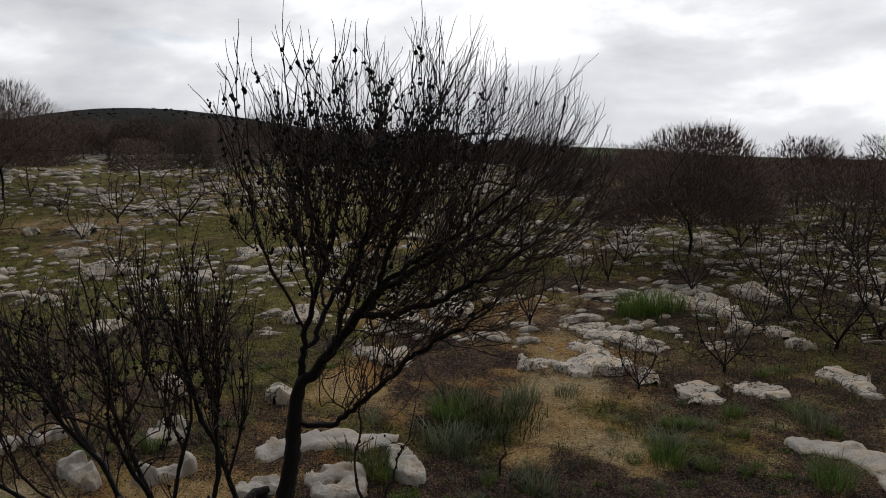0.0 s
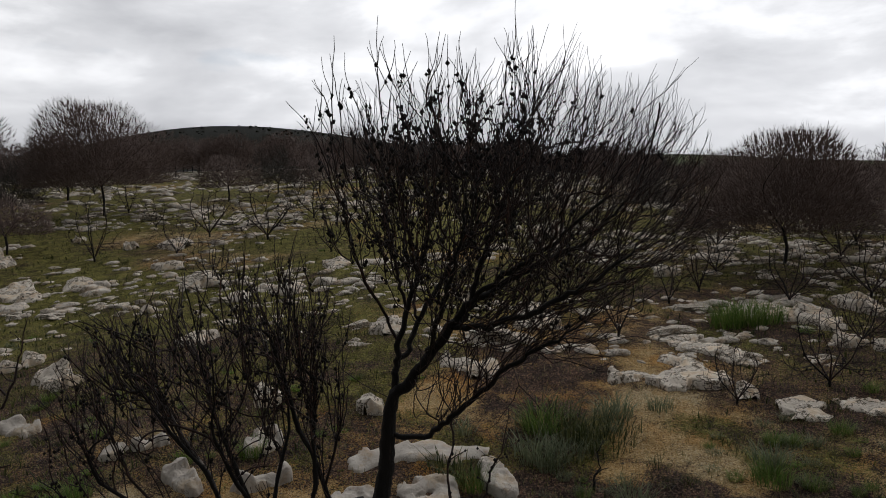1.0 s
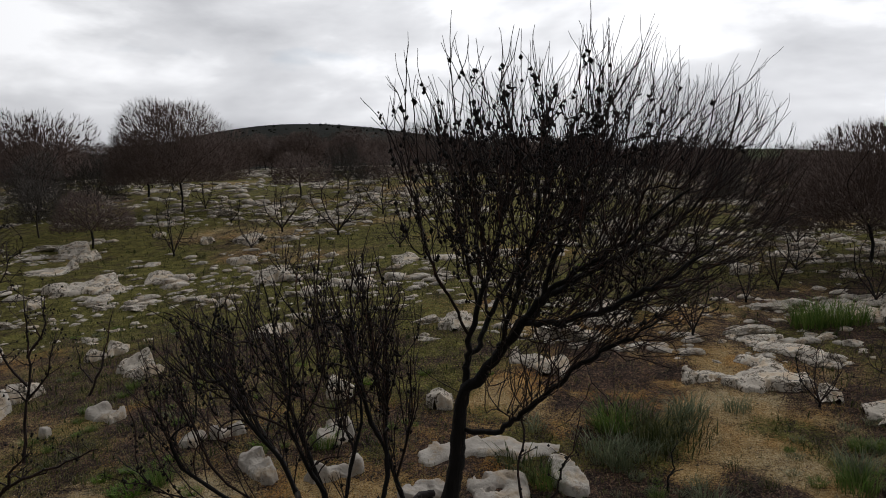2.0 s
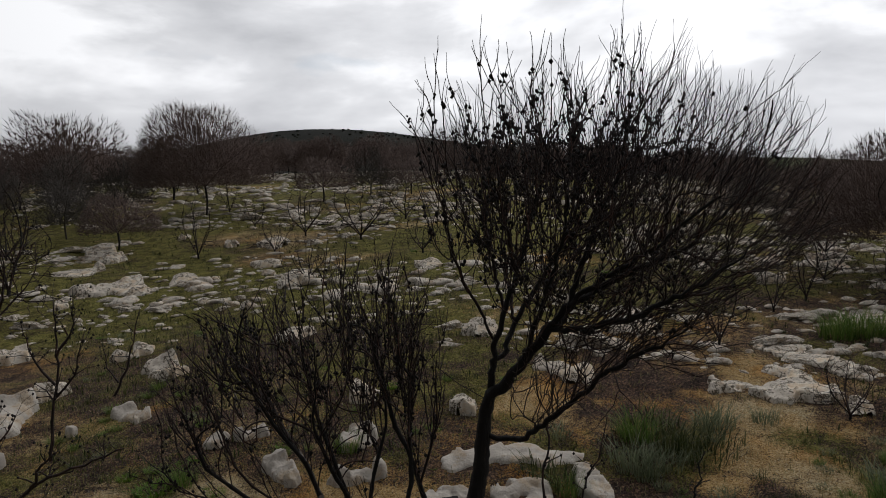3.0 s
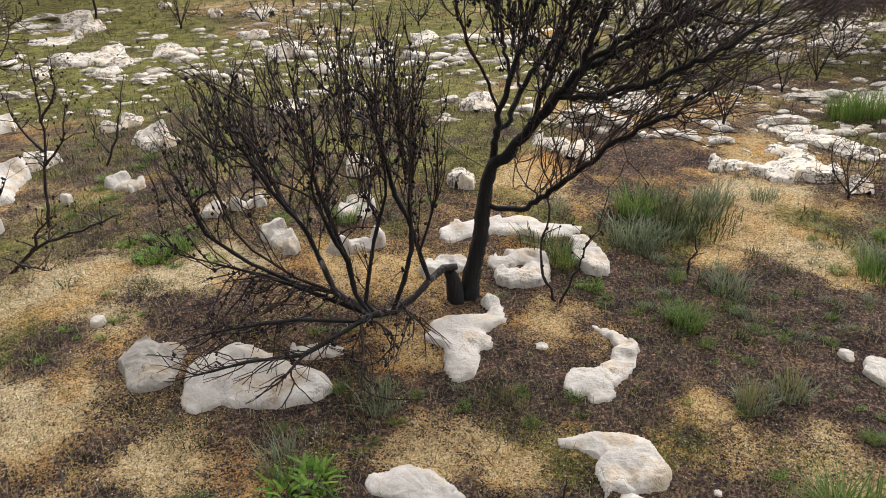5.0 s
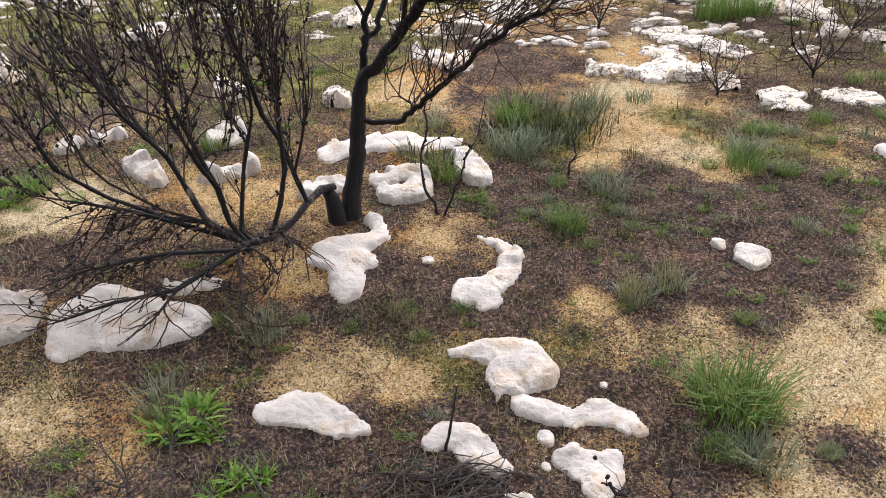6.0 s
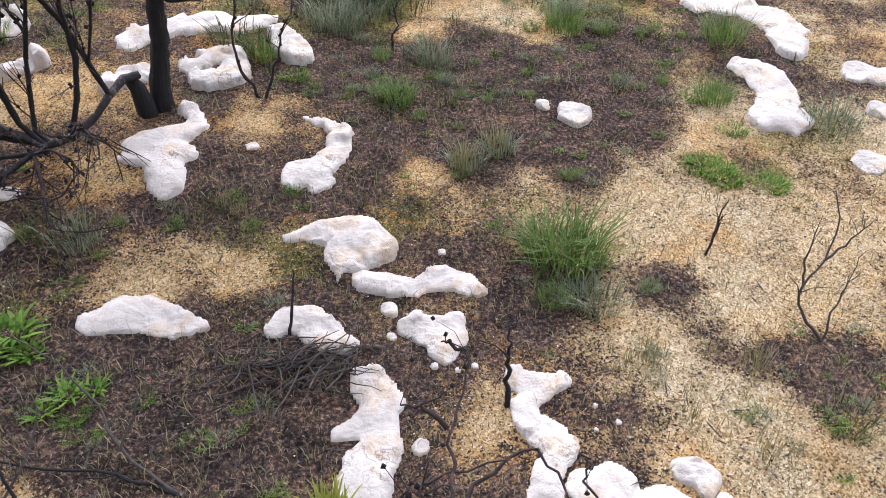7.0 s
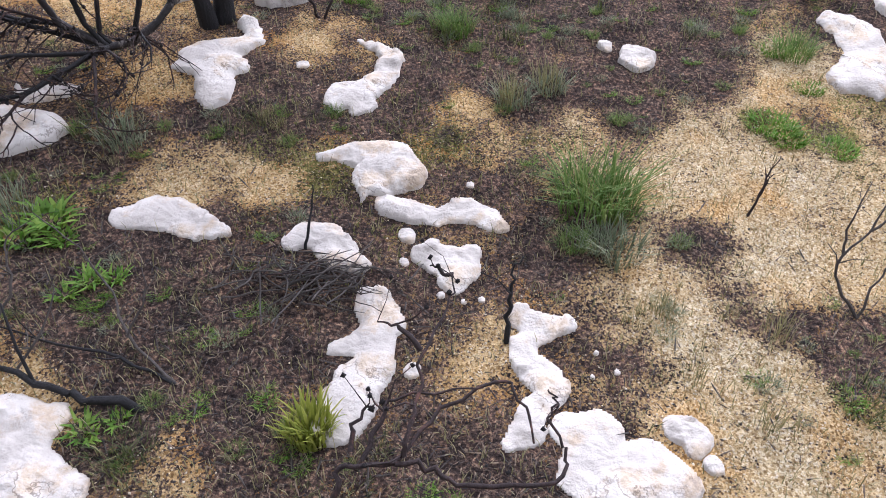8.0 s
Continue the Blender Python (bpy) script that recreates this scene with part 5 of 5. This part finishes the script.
def low_shrubs():
    """Open, crooked burnt shrubs about knee high."""
    kinds = []
    for seed, wide, tall in ((31, 0.34, 0.55), (32, 0.42, 0.6), (33, 0.3, 0.75)):
        rng = random.Random(seed)
        targets = []
        while len(targets) < 280:
            p = Vector((rng.uniform(-1, 1), rng.uniform(-1, 1), rng.uniform(0.1, 1)))
            if 0.35 < p.length < 1:
                targets.append((p.x * wide, p.y * wide, p.z * tall))
        seeds = [[(0, 0, -0.05), (0.01, 0, 0.04)]]
        for k in range(5):
            a = 1.26 * k + rng.uniform(-0.4, 0.4)
            seeds.append([(0.01, 0, 0.04), (0.3 * wide * math.cos(a), 0.3 * wide * math.sin(a), 0.28 * tall)])
        pos, parent = grow(seeds, targets, 0.03, 0.6, 0.05, (0, 0, 0.12), limit=900)
        pos, parent = sprout(pos, parent, rng, 1, 0.10, 0.3, 0.3)
        root = woody("burnt_shrub", (0, 0, 0), pos, parent, 0.0021, 2.7, rng, 0.008, (CHAR, TWIG, CAPSULE), 0.15, 0.007, pod_floor=0.1)
        kinds.append(tagged(root, "low crooked burnt shrub among limestone rocks", "shrub", "low burnt shrubs"))
    for x, y, s in ((3.75, 9.3, 1.0), (4.1, 9.1, 0.8)):
        grey = copy_thing(kinds[1], pose(x, y, lie(x, y)))
        grey.scale = (s, s, s * 1.4)
        for child in grey.children:
            child.data = child.data.copy()
            child.data.materials[0] = GREY_TWIG
        tagged(grey, "pale grey dead shrub before darker bushes")
    rng = random.Random(9)
    spots = [(1.63, 5.11, 1.0), (2.52, 5.53, 1.15), (0.40, 6.0, 0.9), (1.03, 4.81, 0.7), (2.94, 5.76, 1.3), (3.3, 6.5, 1.2), (2.1, 5.9, 0.8), (2.6, 7.2, 1.1), (1.2, 7.4, 0.9), (3.6, 7.6, 1.3),
             (1.9, 7.0, 1.0), (2.5, 6.3, 0.9), (3.1, 7.1, 1.1), (3.9, 8.4, 1.3), (4.6, 9.0, 1.4), (2.9, 8.9, 1.2), (1.5, 8.2, 0.9), (3.4, 9.9, 1.3), (5.2, 9.6, 1.5), (3.0, 4.9, 0.9), (0.9, 7.0, 0.8), (1.75, 9.6, 1.1),
             (-6.6, 6.2, 1.8), (-7.4, 7.1, 1.9), (-9.2, 8.8, 1.7), (-7.0, 6.0, 1.3), (-8.4, 8.2, 1.5), (-3.9, 7.9, 1.0), (-1.9, 5.6, 0.8), (-1.0, 7.0, 1.0), (-3.0, 9.4, 1.1), (-5.2, 9.5, 1.0), (-0.6, 9.5, 1.1), (0.5, 8.3, 1.1)]
    for _ in range(55):
        y = rng.uniform(9, 24)
        spots.append((rng.uniform(-0.95 * y, 0.6 * y), y, rng.uniform(0.9, 1.7)))
    for n, (x, y, s) in enumerate(spots):
        m = pose(x, y, lie(x, y), 0, 0, rng.uniform(0, 360))
        ob = kinds[n % 3] if n < 3 else copy_thing(kinds[n % 3], m)
        ob.matrix_basis = m
        ob.scale = (s, s, s)


low_shrubs()


# ---- grass and herbs ----
def blades(rng, count, spread, low, high, width, droop, verts, faces, at=(0, 0, 0)):
    """Narrow tapering blades that bend outwards."""
    for _ in range(count):
        a, r = rng.uniform(0, 6.283), spread * math.sqrt(rng.random())
        x, y = at[0] + r * math.cos(a), at[1] + r * math.sin(a)
        a += rng.gauss(0, 0.7)
        h = rng.uniform(low, high)
        out = droop * h * rng.uniform(0.2, 1.0)
        sx, sy = -math.sin(a) * width, math.cos(a) * width
        n = len(verts)
        for t, wd in ((0, 1.0), (0.5, 0.85), (0.85, 0.5)):
            ox, oy = out * t * t * math.cos(a), out * t * t * math.sin(a)
            z = at[2] + h * (t - 0.25 * droop * t * t)
            verts += [(x + ox - sx * wd, y + oy - sy * wd, z), (x + ox + sx * wd, y + oy + sy * wd, z)]
        verts.append((x + out * math.cos(a), y + out * math.sin(a), at[2] + h * (1 - 0.25 * droop)))
        faces += [(n, n + 1, n + 3, n + 2), (n + 2, n + 3, n + 5, n + 4), (n + 4, n + 5, n + 6)]


TUFTS = {
    "green": (GRASS, "grass_tuft", "dense green grass tuft in sandy ground", 210, 0.5, 0.35, 1.0, 0.010, 0.95),
    "sage": (SAGE, "grass_tuft", "grey-green spiky tuft beside the rocks", 110, 0.5, 0.35, 0.9, 0.012, 0.9),
    "straw": (STRAW, "grass_tuft", "thin yellowing grass tuft in sand", 46, 0.35, 0.4, 1.0, 0.010, 0.4),
    "herb": (HERB, "herb_cushion", "bright green low herb cushion on sand", 330, 0.68, 0.08, 0.36, 0.020, 1.2),
    "leafy": (HERB, "herb_cushion", "broad-leaved bright green herb in charred litter", 52, 0.42, 0.22, 0.75, 0.075, 1.35),
    "sprig": (SPRIG, "feathery_seedling", "feathery yellow-green seedling beside limestone", 300, 0.42, 0.15, 1.0, 0.032, 0.5),
    "dark": (DARK_GRASS, "grass_tuft", "small dark green grass tuft in charred litter", 60, 0.6, 0.2, 0.85, 0.014, 1.0),
}


def tuft_mesh(kind, seed):
    material, name, label, count, spread, low, high, width, droop = TUFTS[kind]
    v, f = [], []
    blades(random.Random(seed), count, spread, low, high, width, droop, v, f)
    return mesh_of(name, v, f, material, False)


def plant_tufts():
    rng = random.Random(12)
    meshes = {k: [tuft_mesh(k, 5 * n + len(k)) for n in range(3)] for k in TUFTS}

    def put(kind, x, y, size):
        _, name, label, *_ = TUFTS[kind]
        ob = new(name, rng.choice(meshes[kind]))
        ob.matrix_basis = pose(x, y, lie(x, y) - 0.005, 0, 0, rng.uniform(0, 360)) @ Matrix.Diagonal((size, size, size * rng.uniform(0.8, 1.1), 1))
        tagged(ob, label, "grass" if name == "grass_tuft" else "herb", "tufts on the ground")

    for kind, x, y, size in (
        ("green", 0.68, 2.36, 0.25), ("green", 0.64, 2.42, 0.18), ("green", 0.74, 2.33, 0.17), ("sage", 0.74, 2.14, 0.16), ("sage", 0.68, 2.16, 0.12), ("green", 0.60, 2.16, 0.09), ("herb", 1.35, 2.80, 0.13),
        ("herb", 1.38, 2.74, 0.11), ("herb", 1.54, 3.05, 0.09), ("herb", 1.55, 2.69, 0.10), ("sage", 0.41, 2.87, 0.14), ("sage", 0.55, 2.95, 0.13), ("dark", -0.46, 2.63, 0.08),
        ("dark", -0.54, 2.67, 0.07), ("straw", -0.40, 2.60, 0.08), ("sage", -0.9, 2.46, 0.15), ("leafy", -0.79, 1.86, 0.07), ("leafy", -0.72, 1.88, 0.06), ("leafy", -0.84, 1.81, 0.06), ("herb", -0.76, 1.80, 0.06),
        ("leafy", -0.99, 2.08, 0.12), ("leafy", -1.06, 2.0, 0.11), ("leafy", -0.93, 2.01, 0.08), ("sage", -1.12, 2.1, 0.14), ("straw", 0.77, 1.89, 0.10), ("straw", 0.84, 1.93, 0.10), ("straw", 1.16, 1.88, 0.12), ("straw", 0.9, 1.71, 0.10),
        ("straw", 1.07, 1.59, 0.11), ("dark", 1.34, 1.66, 0.12), ("herb", 1.07, 1.74, 0.05), ("green", 0.18, 3.3, 0.13), ("green", 0.12, 3.36, 0.11), ("green", 1.53, 3.26, 0.15), ("herb", 1.47, 3.3, 0.12),
        ("dark", -0.55, 1.37, 0.12), ("dark", -0.48, 1.33, 0.10), ("leafy", -0.62, 1.40, 0.07), ("leafy", -0.55, 1.44, 0.05), ("dark", 0.04, 4.24, 0.28), ("green", -0.10, 4.3, 0.22), ("dark", 0.16, 4.3, 0.26), ("dark", 0.25, 4.18, 0.24),
        ("dark", -0.02, 4.45, 0.28), ("dark", 0.3, 4.35, 0.24), ("dark", -0.12, 4.5, 0.25), ("sage", -0.13, 4.0, 0.22), ("sage", -0.05, 3.97, 0.2), ("sage", 0.04, 4.02, 0.18), ("sage", 0.32, 4.58, 0.2), ("green", 1.02, 3.92, 0.18), ("sage", 0.35, 3.66, 0.17),
        ("dark", -0.47, 3.72, 0.2), ("green", -0.40, 3.66, 0.14), ("dark", -0.55, 3.78, 0.2), ("herb", -0.27, 3.52, 0.10), ("straw", 0.39, 2.89, 0.12), ("sage", 0.26, 4.54, 0.17), ("sage", 0.58, 4.71, 0.14),
        ("green", 1.41, 6.38, 0.3), ("green", 1.25, 6.3, 0.26), ("green", 1.6, 6.45, 0.25), ("herb", -2.35, 3.19, 0.16), ("green", -2.25, 3.25, 0.14), ("dark", -1.0, 2.5, 0.15), ("dark", -0.56, 2.55, 0.09),
        ("straw", -0.47, 2.64, 0.07), ("straw", 0.40, 2.85, 0.15), ("dark", 0.17, 3.33, 0.16), ("dark", -1.49, 2.13, 0.13), ("straw", 0.54, 2.96, 0.16), ("dark", -2.2, 2.85, 0.1), ("green", -1.59, 3.77, 0.14),
        ("sprig", -0.085, 1.47, 0.13), ("straw", -0.13, 1.45, 0.12), ("herb", -0.15, 1.42, 0.05), ("sage", 1.95, 3.02, 0.2), ("sage", 1.05, 4.1, 0.2), ("sage", 1.9, 4.35, 0.2), ("green", 1.75, 3.75, 0.2),
    ):
        put(kind, x, y, size)
    stones = [ob for ob in bpy.data.objects if ob.name.startswith("limestone_rock")]
    spots = [(ob.location.x, ob.location.y, 0.5 * max(ob.dimensions.x, ob.dimensions.y)) for ob in stones]
    heap = {k: ([], [], [0]) for k in TUFTS}
    forms = {k: [(np.array([v.co for v in me.vertices]), [np.array(p.vertices[:]) for p in me.polygons]) for me in meshes[k]] for k in TUFTS}

    def strew(kind, x, y, size):
        verts, faces, count = heap[kind]
        v, f = forms[kind][rng.randrange(3)]
        a = rng.uniform(0, 6.283)
        spin = np.array([(math.cos(a), -math.sin(a), 0), (math.sin(a), math.cos(a), 0), (0, 0, rng.uniform(0.6, 0.95))]) * size
        verts.append(v @ spin.T + np.array((x, y, lie(x, y) - 0.004)))
        faces.extend(p + count[0] for p in f)
        count[0] += len(v)

    made = 0
    while made < 330:
        x, y = rng.uniform(-1.6, 1.8), rng.uniform(1.3, 4.2)
        if float(ash_at(x, y)) < 0.45 or any(math.hypot(x - a, y - b) < r + 0.02 for a, b, r in spots):
            continue
        strew(rng.choice(("herb", "herb", "dark", "dark", "green", "sage")), x, y, rng.uniform(0.02, 0.06))
        made += 1
    # seedlings and tussocks in loose drifts
    for cx, cy, wide, count, kinds, low, high in (
        (0.18, 3.0, 0.2, 16, ("herb", "dark"), 0.03, 0.06), (0.42, 3.3, 0.22, 16, ("herb", "dark", "green"), 0.03, 0.07), (0.05, 3.35, 0.15, 9, ("herb", "dark"), 0.03, 0.06), (-0.73, 1.84, 0.14, 14, ("herb", "dark"), 0.03, 0.06),
        (-0.46, 2.63, 0.09, 9, ("dark", "straw"), 0.04, 0.07), (-0.95, 2.4, 0.16, 12, ("dark", "sage", "herb"), 0.04, 0.07), (0.8, 1.93, 0.14, 8, ("straw", "sage"), 0.05, 0.09), (1.4, 1.75, 0.2, 16, ("dark", "sage", "herb"), 0.04, 0.09),
        (1.2, 4.15, 0.4, 26, ("dark", "green", "sage"), 0.08, 0.16), (1.9, 4.7, 0.5, 24, ("dark", "dark", "green"), 0.08, 0.16), (1.4, 6.4, 0.5, 22, ("green", "dark"), 0.1, 0.2), (0.0, 4.25, 0.25, 20, ("dark", "sage", "dark"), 0.1, 0.2),
        (0.35, 3.6, 0.25, 14, ("dark", "sage"), 0.05, 0.12), (2.6, 5.8, 0.7, 24, ("dark", "green"), 0.1, 0.2), (-2.4, 3.2, 0.4, 26, ("dark", "herb", "dark"), 0.05, 0.13), (-3.2, 4.0, 0.5, 24, ("dark", "green"), 0.07, 0.15), (-2.3, 2.35, 0.25, 12, ("dark", "herb"), 0.05, 0.1),
    ):
        for _ in range(count):
            x, y = rng.gauss(cx, wide * 0.6), rng.gauss(cy, wide * 0.6)
            if not any(math.hypot(x - a, y - b) < 0.8 * r for a, b, r in spots):
                strew(rng.choice(kinds), x, y, 0.72 * rng.uniform(low, high))
    made = 0
    while made < 150:
        y = rng.uniform(1.3, 9.5)
        x = rng.uniform(-0.8 * y - 0.4, 0.6 * y + 0.4)
        if float(moss_at(x, y)) + 0.5 * float(ash_at(x, y)) < rng.uniform(0.2, 0.9) or any(math.hypot(x - a, y - b) < r + 0.03 for a, b, r in spots):
            continue
        strew(rng.choice(("dark", "dark", "green", "straw", "sage", "herb")), x, y, rng.uniform(0.03, 0.06) * (1 + 0.1 * y))
        made += 1
    for kind, (verts, faces, _) in heap.items():
        if verts:
            material, name, label, *_ = TUFTS[kind]
            tagged(piece("strewn_" + name, np.concatenate(verts), faces, material, None, "", False), label + ", in loose drifts", "grass" if name == "grass_tuft" else "herb", kind="stuff")


plant_tufts()


def low_growth():
    """Moss, seedlings and fine dead grass, past counting."""
    rng = random.Random(14)
    for name, material, label, count, want, reach, low, high, width in (
        ("low_green_growth", OLIVE, "short green moss and seedlings over the ground", 36000, moss_at, 9, 0.008, 0.03, 0.0022),
        ("fine_dead_grass", STRAW, "fine dead grass stubble over sand and litter", 15000, None, 6, 0.015, 0.05, 0.0012),
        ("dark_sedge", DARK_GRASS, "short dark green grass over the stony slope", 7500, moss_at, 12.5, 0.025, 0.07, 0.004),
    ):
        v, f = [], []
        g = np.random.default_rng(count)
        far = 1.0 + (reach - 1.0) * g.random(count) ** (1.3 if reach < 12 else 0.9)
        far = far[far > 3.2] if reach > 12 else far
        wide = (-0.85 * far - 0.6) + (1.47 * far + 1.2) * g.random(len(far))
        if want is not None:
            keep = want(wide, far) > g.uniform(0.25, 0.8, len(far))
            wide, far = wide[keep], far[keep]
        free = ~on_rock(wide, far)
        wide, far = wide[free], far[free]
        for x, y, z in zip(wide.tolist(), far.tolist(), ground(wide, far).tolist()):
            blades(rng, 2, 0.02, low, high, width, 0.8, v, f, (x, y, z))
        tagged(piece(name, v, f, material, None, "", False), label, "grass", kind="stuff")


low_growth()


# ---- litter and grains ----
def strewn(name, label, category, material, seed, count, sizes, long, chance, reach=4.6):
    """Tiny bits over the near ground: thin splinters or crumbs, each its own little solid."""
    g = np.random.default_rng(seed)
    y = 0.9 + (reach - 0.9) * g.random(count * 3) ** 1.4
    x = (-0.8 * y - 0.5) + (1.45 * y + 1.0) * g.random(count * 3)
    keep = np.flatnonzero((chance(x, y) > g.random(count * 3)) & ~on_rock(x, y))[:count]
    x, y = x[keep], y[keep]
    n = len(x)
    s = sizes[0] + (sizes[1] - sizes[0]) * g.random(n) ** 2
    a, tip = g.random(n) * 6.283, g.normal(0, 0.25, n)
    along = np.stack([np.cos(a), np.sin(a), tip], -1) * (s * long)[:, None]
    across = np.stack([-np.sin(a), np.cos(a), np.zeros(n)], -1) * s[:, None]
    up = np.stack([np.zeros(n), np.zeros(n), s * 0.8], -1)
    c = np.stack([x, y, ground(x, y) + s * 0.3], -1)
    corner = np.stack([c - along, c + along * 0.9, c + across + 0.1 * along, c - across, c + up, c - up * 0.7], 1)
    tri = np.array([(0, 2, 4), (2, 1, 4), (1, 3, 4), (3, 0, 4), (2, 0, 5), (1, 2, 5), (3, 1, 5), (0, 3, 5)])
    faces = (tri[None] + 6 * np.arange(n)[:, None, None]).reshape(-1, 3)
    tagged(piece(name, corner.reshape(-1, 3), faces, material, None, "", False), label, category, kind="stuff")


strewn("charred_splinters", "charred splinters and fallen twigs over the ground", "litter", LITTER, 1, 16000, (0.0009, 0.0026), 12.0, lambda x, y: 0.12 + 0.9 * ash_at(x, y))
strewn("charcoal_crumbs", "charcoal crumbs and burnt seed husks on sand", "litter", LITTER, 2, 16000, (0.0018, 0.006), 1.2, lambda x, y: 0.22 + 0.8 * ash_at(x, y))
strewn("sand_grains", "coarse pale sand grains and shell grit", "gravel", PEBBLE, 3, 14000, (0.0014, 0.0040), 1.15, lambda x, y: np.clip(1.0 - 1.5 * ash_at(x, y), 0.02, 1), 3.4)
strewn("dead_twig_litter", "long grey and black dead twigs lying about", "litter", GREY_TWIG, 4, 1500, (0.0016, 0.0036), 20.0, lambda x, y: 0.05 + 0.9 * ash_at(x, y))
